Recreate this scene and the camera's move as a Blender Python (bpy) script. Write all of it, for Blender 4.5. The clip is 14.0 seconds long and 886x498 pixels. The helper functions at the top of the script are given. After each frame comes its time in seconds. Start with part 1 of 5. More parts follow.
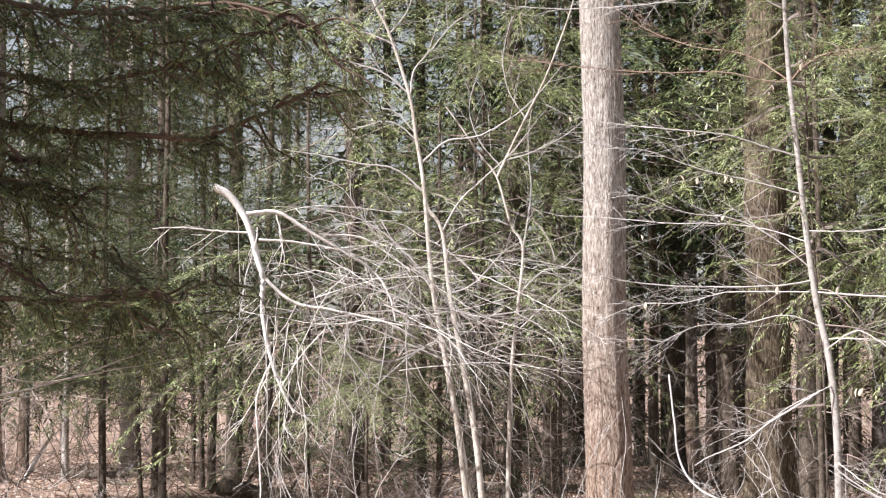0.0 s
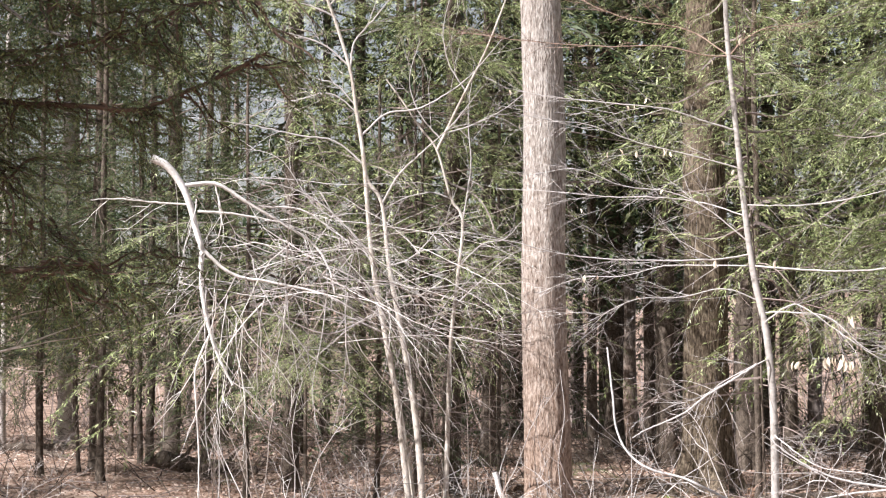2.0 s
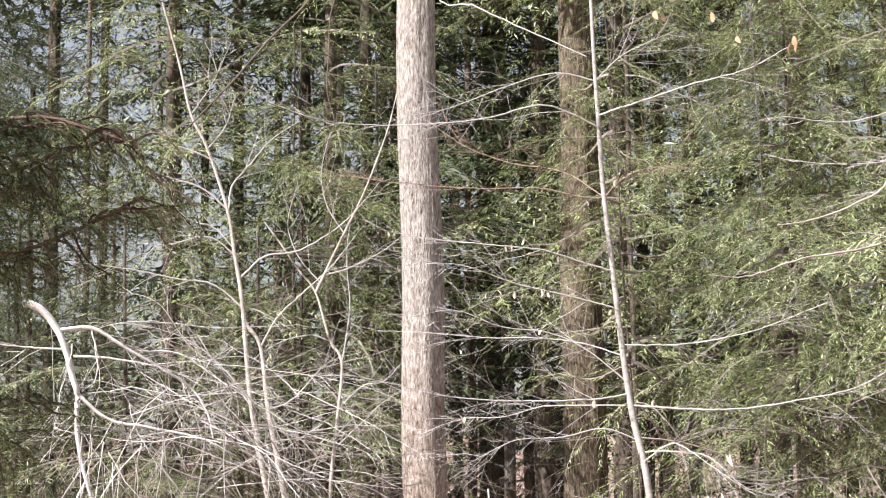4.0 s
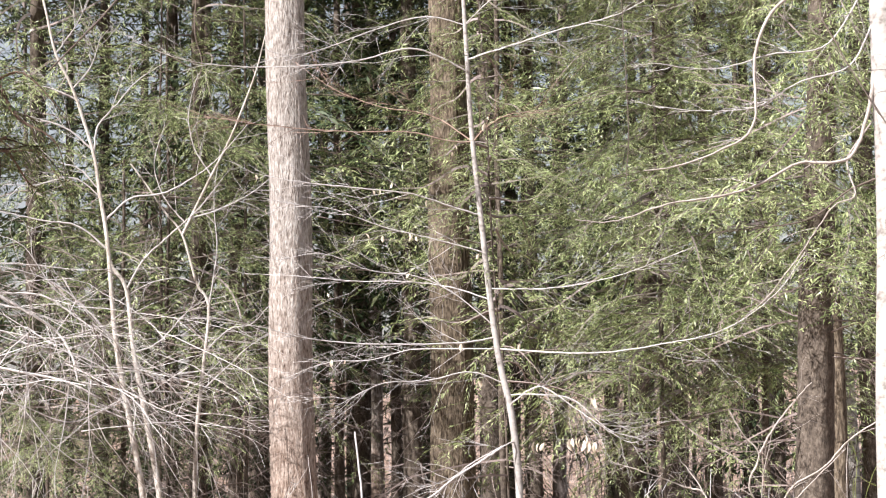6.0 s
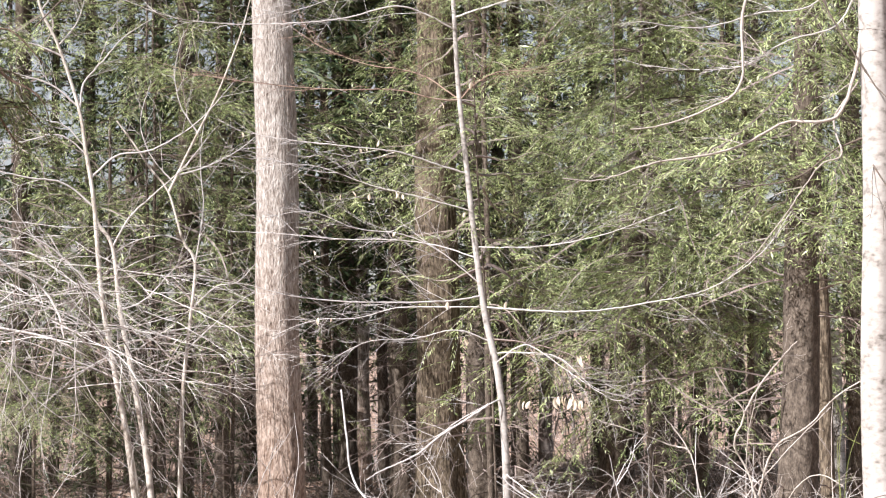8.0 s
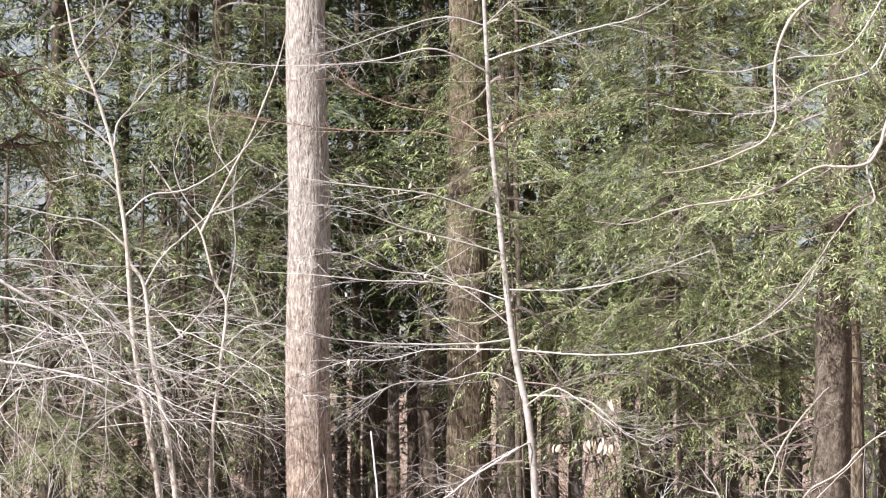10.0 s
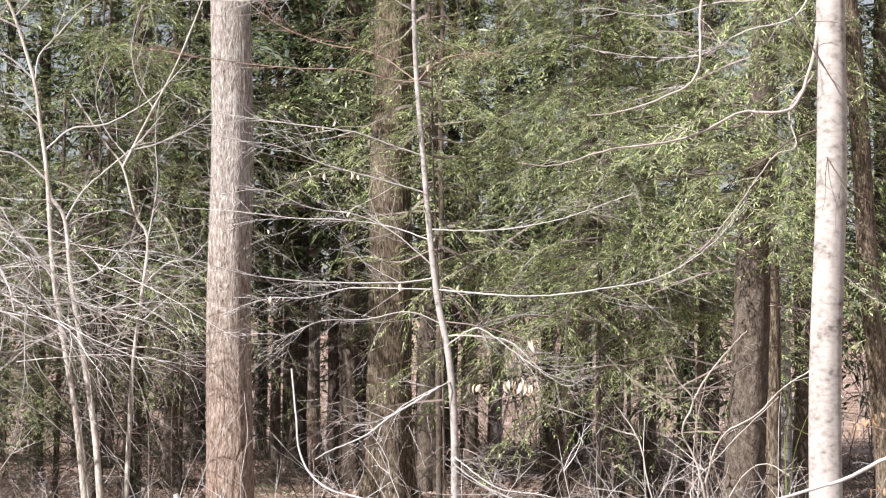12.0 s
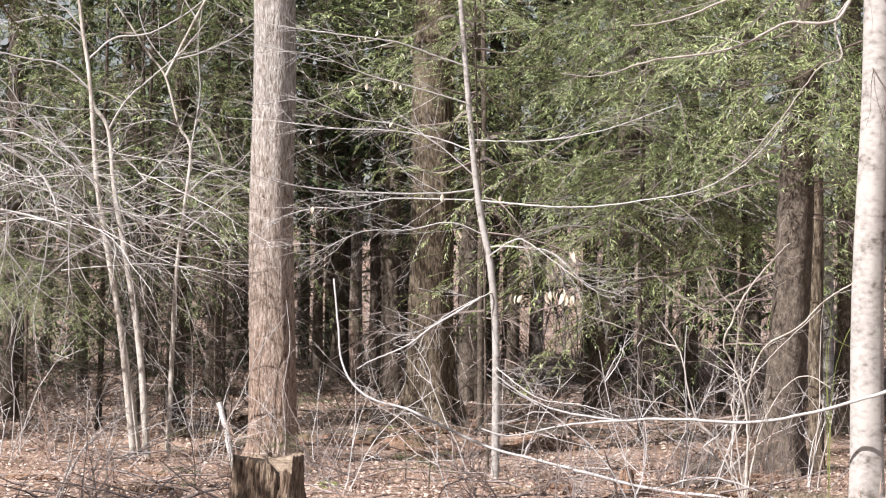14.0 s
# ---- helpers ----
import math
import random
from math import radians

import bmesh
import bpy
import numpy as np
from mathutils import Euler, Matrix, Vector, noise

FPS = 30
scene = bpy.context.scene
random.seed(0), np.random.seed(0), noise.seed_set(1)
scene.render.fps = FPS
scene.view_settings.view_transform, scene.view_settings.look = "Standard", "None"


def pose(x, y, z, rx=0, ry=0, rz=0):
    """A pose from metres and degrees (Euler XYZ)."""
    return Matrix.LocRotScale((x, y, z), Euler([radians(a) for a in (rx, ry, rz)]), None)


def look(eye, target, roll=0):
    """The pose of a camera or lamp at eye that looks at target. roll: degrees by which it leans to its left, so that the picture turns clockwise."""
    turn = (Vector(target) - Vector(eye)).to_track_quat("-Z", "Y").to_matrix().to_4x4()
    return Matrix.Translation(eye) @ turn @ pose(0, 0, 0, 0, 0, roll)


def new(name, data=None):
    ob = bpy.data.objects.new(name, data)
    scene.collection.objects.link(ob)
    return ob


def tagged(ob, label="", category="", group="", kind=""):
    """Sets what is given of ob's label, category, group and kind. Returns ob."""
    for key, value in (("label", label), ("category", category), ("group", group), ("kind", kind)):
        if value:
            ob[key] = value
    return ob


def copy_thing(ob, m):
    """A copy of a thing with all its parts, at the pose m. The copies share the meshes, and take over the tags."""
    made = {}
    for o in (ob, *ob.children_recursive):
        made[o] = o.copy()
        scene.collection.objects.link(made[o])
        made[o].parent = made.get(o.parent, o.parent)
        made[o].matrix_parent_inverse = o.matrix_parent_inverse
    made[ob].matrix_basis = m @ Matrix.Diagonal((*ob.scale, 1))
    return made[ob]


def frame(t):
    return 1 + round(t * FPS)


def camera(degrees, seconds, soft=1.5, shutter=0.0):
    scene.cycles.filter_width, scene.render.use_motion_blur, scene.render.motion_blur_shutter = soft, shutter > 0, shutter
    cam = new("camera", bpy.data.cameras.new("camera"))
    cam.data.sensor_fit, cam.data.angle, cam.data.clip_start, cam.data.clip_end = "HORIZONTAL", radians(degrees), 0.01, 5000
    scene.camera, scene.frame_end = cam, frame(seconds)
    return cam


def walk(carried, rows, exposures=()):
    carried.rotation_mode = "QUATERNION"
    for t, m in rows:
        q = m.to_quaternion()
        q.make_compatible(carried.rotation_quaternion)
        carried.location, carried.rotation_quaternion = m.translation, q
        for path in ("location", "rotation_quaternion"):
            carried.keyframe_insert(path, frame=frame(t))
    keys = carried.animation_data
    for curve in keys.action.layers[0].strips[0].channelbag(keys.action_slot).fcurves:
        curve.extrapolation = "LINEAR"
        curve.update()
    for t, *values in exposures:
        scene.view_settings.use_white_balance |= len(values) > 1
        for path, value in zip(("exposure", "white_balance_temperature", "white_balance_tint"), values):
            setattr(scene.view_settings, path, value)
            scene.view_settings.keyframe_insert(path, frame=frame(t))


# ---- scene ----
# Early spring at the edge of a hemlock wood, filmed from one standpoint with a long lens.
EYE = 1.6
cam = camera(25.97, 14.0, soft=1.2)
# seconds, degrees to the right, degrees up, lean
TURNS = [
    (0.0, -7.062, 4.550, 0.035),
    (0.5, -9.637, 4.799, 0.540),
    (1.0, -10.948, 2.699, 0.496),
    (1.5, -9.387, 2.634, 0.425),
    (2.0, -5.256, 3.737, 0.122),
    (2.5, -2.096, 7.315, -0.232),
    (2.7, -1.986, 8.779, -0.696),
    (4.8, -0.826, 6.717, -0.301),
    (5.0, 0.317, 6.435, -0.584),
    (5.5, 2.210, 6.336, -1.119),
    (6.0, 2.327, 6.212, -0.834),
    (6.5, 2.896, 5.890, -0.699),
    (7.0, 2.687, 5.339, -0.675),
    (7.2, 2.806, 5.066, -0.670),
    (9.3, 2.289, 4.934, -0.631),
    (9.5, 1.989, 5.710, -0.333),
    (10.0, 1.785, 6.225, -0.168),
    (10.5, 2.442, 6.171, -0.062),
    (11.0, 3.000, 6.122, 0.406),
    (11.5, 3.724, 5.140, 0.282),
    (12.0, 4.097, 4.423, 0.507),
    (12.5, 4.060, 3.598, 0.364),
    (13.0, 3.781, 2.640, 0.392),
    (13.5, 2.907, 1.522, 0.498),
    (14.0, 2.869, 1.746, 0.812),
]
walk(cam, [(t, pose(0, 0, EYE, 90 + up, 0, -right) @ pose(0, 0, 0, 0, 0, lean)) for t, right, up, lean in TURNS],
     exposures=[(0.0, 1.14, 6500, 13), (2.5, 1.22, 6500, 13), (5.0, 1.27, 6500, 13), (11.0, 1.17, 6500, 13), (14.0, 0.97, 6500, 13)])

# ---- light ----
SUN_UP, SUN_SIDE = 41.0, (-0.79, -0.613)
world = bpy.data.worlds.new("world")
scene.world = world
world.use_nodes = True
wn = world.node_tree
sky = wn.nodes.new("ShaderNodeTexSky")
sky.sky_type, sky.sun_disc = "NISHITA", False
sky.sun_elevation, sky.sun_rotation = radians(SUN_UP), math.atan2(SUN_SIDE[0], SUN_SIDE[1])
sky.dust_density, sky.air_density, sky.ozone_density = 2.0, 1.5, 1.0
haze = wn.nodes.new("ShaderNodeMix")
haze.data_type = "RGBA"
haze.inputs[0].default_value = 0.55
haze.inputs[7].default_value = (4.3, 4.3, 4.75, 1)  # thin white high cloud
wn.links.new(sky.outputs[0], haze.inputs[6])
wn.links.new(haze.outputs[2], wn.nodes["Background"].inputs[0])
wn.nodes["Background"].inputs[1].default_value = 0.061
lamp = bpy.data.lights.new("sun", "SUN")
lamp.energy, lamp.angle, lamp.color = 5.0, radians(0.5), (1.0, 0.965, 0.94)
sun = new("sun", lamp)
c = math.cos(radians(SUN_UP))
sun.matrix_world = look((SUN_SIDE[0] * c * 60, SUN_SIDE[1] * c * 60, math.sin(radians(SUN_UP)) * 60), (0, 0, 0))


# ---- materials ----
def material(name, colours, scale=8.0, stretch=(1, 1, 1), rough=0.8, bump=0.4, fine=60.0, island=0.0, leafy=0.0, depth=0.01, spread=(0.35, 0.65), gloss=0.25, foot=None):
    """Two or three colours mixed by coarse and fine noise; island: colour shift piece by piece; leafy: light let through; foot: a tint towards the bottom."""
    m = bpy.data.materials.new(name)
    m.use_nodes = True
    nt = m.node_tree
    nd, ln = nt.nodes, nt.links
    bsdf = nd["Principled BSDF"]
    bsdf.inputs["Roughness"].default_value = rough
    bsdf.inputs["Specular IOR Level"].default_value = gloss
    tc = nd.new("ShaderNodeTexCoord")
    mp = nd.new("ShaderNodeMapping")
    mp.inputs["Scale"].default_value = stretch
    ln.new(tc.outputs["Object"], mp.inputs[0])
    n1, n2 = nd.new("ShaderNodeTexNoise"), nd.new("ShaderNodeTexNoise")
    for n, s in ((n1, scale), (n2, fine)):
        n.inputs["Scale"].default_value, n.inputs["Detail"].default_value = s, 5
        ln.new(mp.outputs[0], n.inputs[0])
    add = nd.new("ShaderNodeMath")
    add.operation = "MULTIPLY_ADD"
    ln.new(n2.outputs[0], add.inputs[0])
    add.inputs[1].default_value = 0.6
    half = nd.new("ShaderNodeMath")
    half.operation = "MULTIPLY_ADD"
    ln.new(n1.outputs[0], half.inputs[0])
    half.inputs[1].default_value, half.inputs[2].default_value = 0.7, -0.15
    ln.new(half.outputs[0], add.inputs[2])
    value = add.outputs[0]
    if island:
        geo = nd.new("ShaderNodeNewGeometry")
        mix = nd.new("ShaderNodeMix")
        mix.inputs[0].default_value = island
        ln.new(value, mix.inputs[2])
        ln.new(geo.outputs["Random Per Island"], mix.inputs[3])
        value = mix.outputs[0]
    ramp = nd.new("ShaderNodeValToRGB")
    lo, hi = (0.05, 0.95) if island > 0.6 else spread
    while len(ramp.color_ramp.elements) < len(colours):
        ramp.color_ramp.elements.new(0.5)
    for k, col in enumerate(colours):
        ramp.color_ramp.elements[k].position = lo + (hi - lo) * k / (len(colours) - 1)
        ramp.color_ramp.elements[k].color = (*col, 1)
    ln.new(value, ramp.inputs[0])
    ln.new(ramp.outputs[0], bsdf.inputs["Base Color"])
    if foot:
        tint, z0, z1 = foot
        split = nd.new("ShaderNodeSeparateXYZ")
        ln.new(tc.outputs["Object"], split.inputs[0])
        wave = nd.new("ShaderNodeMath")
        wave.operation = "MULTIPLY_ADD"
        ln.new(n1.outputs[0], wave.inputs[0])
        wave.inputs[1].default_value = 3.0
        ln.new(split.outputs[2], wave.inputs[2])
        fade = nd.new("ShaderNodeMapRange")
        fade.inputs[1].default_value, fade.inputs[2].default_value = z0 + 1.5, z1 + 1.5
        fade.inputs[3].default_value, fade.inputs[4].default_value = 0.85, 0.0
        ln.new(wave.outputs[0], fade.inputs[0])
        worn = nd.new("ShaderNodeMix")
        worn.data_type, worn.blend_type = "RGBA", "MULTIPLY"
        worn.inputs[7].default_value = (*tint, 1)
        ln.new(fade.outputs[0], worn.inputs[0])
        ln.new(ramp.outputs[0], worn.inputs[6])
        ln.new(worn.outputs[2], bsdf.inputs["Base Color"])
    if bump:
        b = nd.new("ShaderNodeBump")
        b.inputs["Strength"].default_value, b.inputs["Distance"].default_value = bump, depth
        ln.new(add.outputs[0], b.inputs["Height"])
        ln.new(b.outputs[0], bsdf.inputs["Normal"])
    if leafy:
        tr = nd.new("ShaderNodeBsdfTranslucent")
        ln.new(ramp.outputs[0], tr.inputs[0])
        ms = nd.new("ShaderNodeMixShader")
        ms.inputs[0].default_value = leafy
        ln.new(bsdf.outputs[0], ms.inputs[1])
        ln.new(tr.outputs[0], ms.inputs[2])
        ln.new(ms.outputs[0], nd["Material Output"].inputs[0])
    return m


BARK_MAPLE = material("maple_bark", [(0.085, 0.066, 0.056), (0.235, 0.205, 0.182), (0.37, 0.342, 0.315), (0.52, 0.495, 0.47)], 11, (3.4, 3.4, 0.85), 0.9, 1.0, 30, depth=0.035, spread=(0.28, 0.68), foot=((0.8, 0.61, 0.5), 0.6, 4.0))
BARK_OAK = material("oak_bark", [(0.042, 0.033, 0.024), (0.13, 0.102, 0.074), (0.25, 0.207, 0.152)], 12, (3, 3, 0.6), 0.95, 1.0, 34, depth=0.03)
BARK_HEMLOCK = material("hemlock_bark", [(0.036, 0.029, 0.024), (0.094, 0.076, 0.061), (0.175, 0.147, 0.12)], 9, (2.4, 2.4, 1.2), 0.95, 1.0, 30, depth=0.02, spread=(0.3, 0.7))
BARK_BEECH = material("beech_bark", [(0.12, 0.108, 0.096), (0.3, 0.28, 0.26), (0.39, 0.37, 0.35)], 3.5, (1.2, 1.2, 1.8), 0.75, 0.4, 16, depth=0.006, spread=(0.3, 0.56))
BARK_SAPLING = material("sapling_bark", [(0.25, 0.22, 0.185), (0.46, 0.422, 0.375), (0.55, 0.52, 0.475)], 6, (2, 2, 0.6), 0.8, 0.3, 40)
TWIG_PALE = material("pale_twig_bark", [(0.28, 0.265, 0.257), (0.53, 0.51, 0.5)], 5, rough=0.8, bump=0, island=0.5)
TWIG_GREY = material("grey_twig_bark", [(0.1, 0.08, 0.073), (0.3, 0.255, 0.24)], 5, rough=0.9, bump=0, island=0.7)
TWIG_DARK = material("dark_twig_bark", [(0.05, 0.04, 0.032), (0.15, 0.12, 0.1)], 5, rough=0.9, bump=0, island=0.6)
TWIG_RED = material("reddish_twig_bark", [(0.15, 0.09, 0.07), (0.36, 0.265, 0.215)], 5, rough=0.8, bump=0, island=0.6)
DEADWOOD = material("bleached_wood", [(0.48, 0.462, 0.44), (0.74, 0.725, 0.71)], 6, (1, 1, 1), 0.8, 0.3, 40)
# Hemlock needles in their sunlit tone; darker copies below carry shade in colour.
NEEDLES = material("lit_green_needles", [(0.055, 0.08, 0.027), (0.225, 0.285, 0.11), (0.49, 0.55, 0.28)], 2.2, rough=0.4, bump=0, fine=7, island=0.3, leafy=0.3, gloss=0.7, spread=(0.32, 0.66))
TWIG_BROWN = material("brown_twig_bark", [(0.13, 0.1, 0.09), (0.37, 0.31, 0.285)], 5, rough=0.9, bump=0, island=0.7)
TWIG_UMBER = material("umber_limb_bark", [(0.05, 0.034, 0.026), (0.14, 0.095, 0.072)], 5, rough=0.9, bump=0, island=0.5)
FAR_TWIG = material("distant_twigs", [(0.2, 0.16, 0.145), (0.42, 0.36, 0.335)], 1.5, rough=0.95, bump=0, island=0.6)
# The same needles, colour darkened for trees deep in shade.
NEEDLES_DEEP_SHADE = material("deep_shade_needles", [(0.03, 0.05, 0.025), (0.07, 0.1, 0.045), (0.12, 0.135, 0.065)], 1.2, rough=0.55, bump=0, fine=6, island=0.4, leafy=0.3, gloss=0.3)
TWIG_MID = material("weathered_twig_bark", [(0.2, 0.17, 0.15), (0.46, 0.42, 0.385)], 5, rough=0.85, bump=0, island=0.5)
# The same needles, colour dimmed for shaded boughs; seedlings share it.
NEEDLES_DULL_SHADE = material("dull_shade_needles", [(0.05, 0.07, 0.03), (0.11, 0.14, 0.06), (0.2, 0.2, 0.095)], 1.2, rough=0.55, bump=0, fine=6, island=0.4, leafy=0.3, gloss=0.3)
# Olive needles of the overhanging boughs, their shade put into the colour.
NEEDLES_HUNG_SHADE = material("olive_shade_needles", [(0.04, 0.065, 0.024), (0.105, 0.15, 0.055), (0.23, 0.27, 0.11)], 1.2, rough=0.5, bump=0, fine=6, island=0.5, leafy=0.3, gloss=0.4)
WOOD_RUST = material("crumbling_red_wood", [(0.055, 0.034, 0.025), (0.2, 0.12, 0.08), (0.34, 0.24, 0.175)], 9, (4, 4, 0.8), 0.95, 1.0, 24, depth=0.03)
GROUND = material("leaf_litter_floor", [(0.1, 0.065, 0.045), (0.26, 0.18, 0.135), (0.42, 0.32, 0.26)], 1.1, rough=0.95, bump=1.0, fine=16, depth=0.05)
LITTER = material("fallen_leaves", [(0.17, 0.1, 0.075), (0.32, 0.215, 0.165), (0.45, 0.345, 0.285), (0.62, 0.53, 0.465)], 1.0, rough=0.8, bump=0, island=0.9, leafy=0.15)
LEAF_PALE = material("pale_beech_leaf", [(0.66, 0.54, 0.4), (0.84, 0.76, 0.63)], 30, rough=0.7, bump=0.2, leafy=0.3)
LEAF_RUST = material("rusty_oak_leaf", [(0.34, 0.2, 0.11), (0.58, 0.42, 0.28)], 4, rough=0.7, bump=0, island=0.8, leafy=0.25)
CANE_GREEN = material("green_cane", [(0.12, 0.15, 0.04), (0.24, 0.26, 0.09)], 6, rough=0.6, bump=0)
STUMP_WOOD = material("weathered_stump_wood", [(0.045, 0.03, 0.021), (0.18, 0.125, 0.088), (0.36, 0.28, 0.21)], 9, (4, 4, 0.6), 0.95, 1.0, 24, depth=0.03)
CUT_WOOD = material("grey_cut_wood", [(0.1, 0.07, 0.05), (0.33, 0.265, 0.2)], 14, (1, 1, 4), 0.9, 0.5, 60)
MOSS = material("green_moss", [(0.06, 0.09, 0.02), (0.2, 0.24, 0.06)], 12, rough=1.0, bump=0.8, fine=70, depth=0.02)
FAR_WOOD = material("distant_bark", [(0.08, 0.062, 0.054), (0.19, 0.155, 0.14), (0.3, 0.26, 0.24)], 1.5, (3, 3, 0.5), 0.95, 0, 9, island=0.4)


# ---- mesh helpers ----
def gz(x, y):
    """Height of the ground."""
    r = math.hypot(x, y)
    h = 0.14 * noise.noise((x / 6.0, y / 6.0, 3.1)) + 0.05 * noise.noise((x / 1.7, y / 1.7, 7.7))
    s = min(max((r - 62.0) / 170.0, 0.0), 1.0)
    return h * min(1.0, r / 10.0) + 11.0 * s * s * (3 - 2 * s)


def mesh_of(name, verts, quads, mats, slots=None, smooth=False):
    me = bpy.data.meshes.new(name)
    verts, quads = np.asarray(verts, dtype=np.float32), np.asarray(quads, dtype=np.int32)
    k = quads.shape[1]
    me.vertices.add(len(verts))
    me.vertices.foreach_set("co", verts.ravel())
    me.loops.add(quads.size)
    me.loops.foreach_set("vertex_index", quads.ravel())
    me.polygons.add(len(quads))
    me.polygons.foreach_set("loop_start", np.arange(0, quads.size, k, dtype=np.int32))
    for m in mats:
        me.materials.append(m)
    if slots is not None:
        me.polygons.foreach_set("material_index", np.asarray(slots, dtype=np.int32))
    me.polygons.foreach_set("use_smooth", np.full(len(quads), smooth))
    me.update(calc_edges=True)
    return me


def thing(name, base, label, category, group="", kind=""):
    ob = new(name)
    ob.location = base
    ob.empty_display_size = 0.2
    return tagged(ob, label, category, group, kind)


def part(name, verts, quads, mats, parent, label="", slots=None, smooth=False, kind=""):
    """One mesh object, its places given in the world, under a thing."""
    mats = mats if isinstance(mats, (list, tuple)) else [mats]
    top = parent
    base = np.array(top.location)
    while top.parent:
        top = top.parent
        base = base + np.array(top.location)
    ob = new(name, mesh_of(name, np.asarray(verts) - base, quads, mats, slots, smooth))
    ob.parent = parent
    return tagged(ob, label=label, kind=kind)


def spline(pts, n):
    """n places along a smooth curve through pts."""
    p = np.asarray(pts, dtype=float)
    if len(p) == 2:
        return p[0] + (p[1] - p[0]) * np.linspace(0, 1, n)[:, None]
    q = np.vstack([2 * p[0] - p[1], p, 2 * p[-1] - p[-2]])
    seg = np.linalg.norm(np.diff(p, axis=0), axis=1)
    s = np.concatenate([[0], np.cumsum(seg)])
    out = []
    for u in np.linspace(0, s[-1], n):
        k = min(np.searchsorted(s, u, side="right") - 1, len(seg) - 1)
        f = (u - s[k]) / seg[k]
        a, b, c2, d = q[k:k + 4]
        out.append(0.5 * (2 * b + (c2 - a) * f + (2 * a - 5 * b + 4 * c2 - d) * f * f + (3 * b - a - 3 * c2 + d) * f ** 3))
    return np.array(out)


def tubes(lines, sides=4):
    """Tapered tubes round a list of (places, radii); gives vertices and quads."""
    vs, qs, base = [], [], 0
    groups = {}
    for p, r in lines:
        groups.setdefault(len(p), []).append((p, r))
    ang = np.arange(sides) * 2 * np.pi / sides
    ca, sa = np.cos(ang), np.sin(ang)
    for n, items in groups.items():
        P = np.array([i[0] for i in items], dtype=float)
        Rr = np.array([i[1] for i in items], dtype=float)
        T = np.gradient(P, axis=1)
        T /= np.linalg.norm(T, axis=2, keepdims=True) + 1e-9
        ref = np.where(np.abs(T[:, :1, 2:3]) > 0.8, np.array([1.0, 0, 0]), np.array([0, 0, 1.0]))
        ref = np.repeat(ref, n, axis=1)
        A = np.cross(T, ref)
        A /= np.linalg.norm(A, axis=2, keepdims=True) + 1e-9
        B = np.cross(T, A)
        V = P[:, :, None] + Rr[:, :, None, None] * (A[:, :, None] * ca[:, None] + B[:, :, None] * sa[:, None])
        m = len(items)
        idx = base + np.arange(m * n * sides).reshape(m, n, sides)
        nx = np.roll(idx, -1, axis=2)
        q = np.stack([idx[:, :-1], nx[:, :-1], nx[:, 1:], idx[:, 1:]], axis=-1).reshape(-1, 4)
        vs.append(V.reshape(-1, 3))
        qs.append(q)
        base += m * n * sides
    return np.vstack(vs), np.vstack(qs)


def unit(v):
    return v / (np.linalg.norm(v) + 1e-9)


def shoot(rng, p, d, length, r, n=6, sag=0.0, wobble=0.12, tip=0.3):
    """A wandering twig from p along d; sag pulls its end down (or up)."""
    pts, d, step = [np.array(p, dtype=float)], unit(np.array(d, dtype=float)), length / (n - 1)
    for _ in range(n - 1):
        d = unit(d + rng.normal(0, wobble, 3) + np.array([0, 0, -sag / (n - 1)]))
        pts.append(pts[-1] + d * step)
    return np.array(pts), np.linspace(r, r * tip, n)


def sprays(rng, line, radii, count, length, spread=0.9, sag=0.0, levels=1, start=0.15, r=None, wobble=0.14, flat=1.0, along=0.7):
    """Side twigs along a branch, with twigs of their own down to the given number of levels."""
    out = []
    n = len(line)
    for _ in range(count):
        u = start + (1 - start) * rng.random()
        k = min(int(u * (n - 1)), n - 2)
        f = u * (n - 1) - k
        p = line[k] * (1 - f) + line[k + 1] * f
        t = unit(line[k + 1] - line[k])
        side = rng.normal(0, 1, 3) * np.array([1, 1, flat])
        side = unit(side - t * side.dot(t))
        d = t * along + side * spread
        rad = (r if r else radii[k] * 0.55)
        ln = length * (0.35 + 0.9 * rng.random()) * (1.15 - 0.6 * u)
        tw = shoot(rng, p, d, ln, rad, 5 if levels > 1 else 4, sag, wobble)
        out.append(tw)
        if levels > 1:
            out += sprays(rng, tw[0], tw[1], max(2, int(count * 0.35)), ln * 0.5, spread, sag, levels - 1, 0.2, rad * 0.7, wobble, flat, along)
    return out


def rng_of(seed):
    return np.random.default_rng(seed)


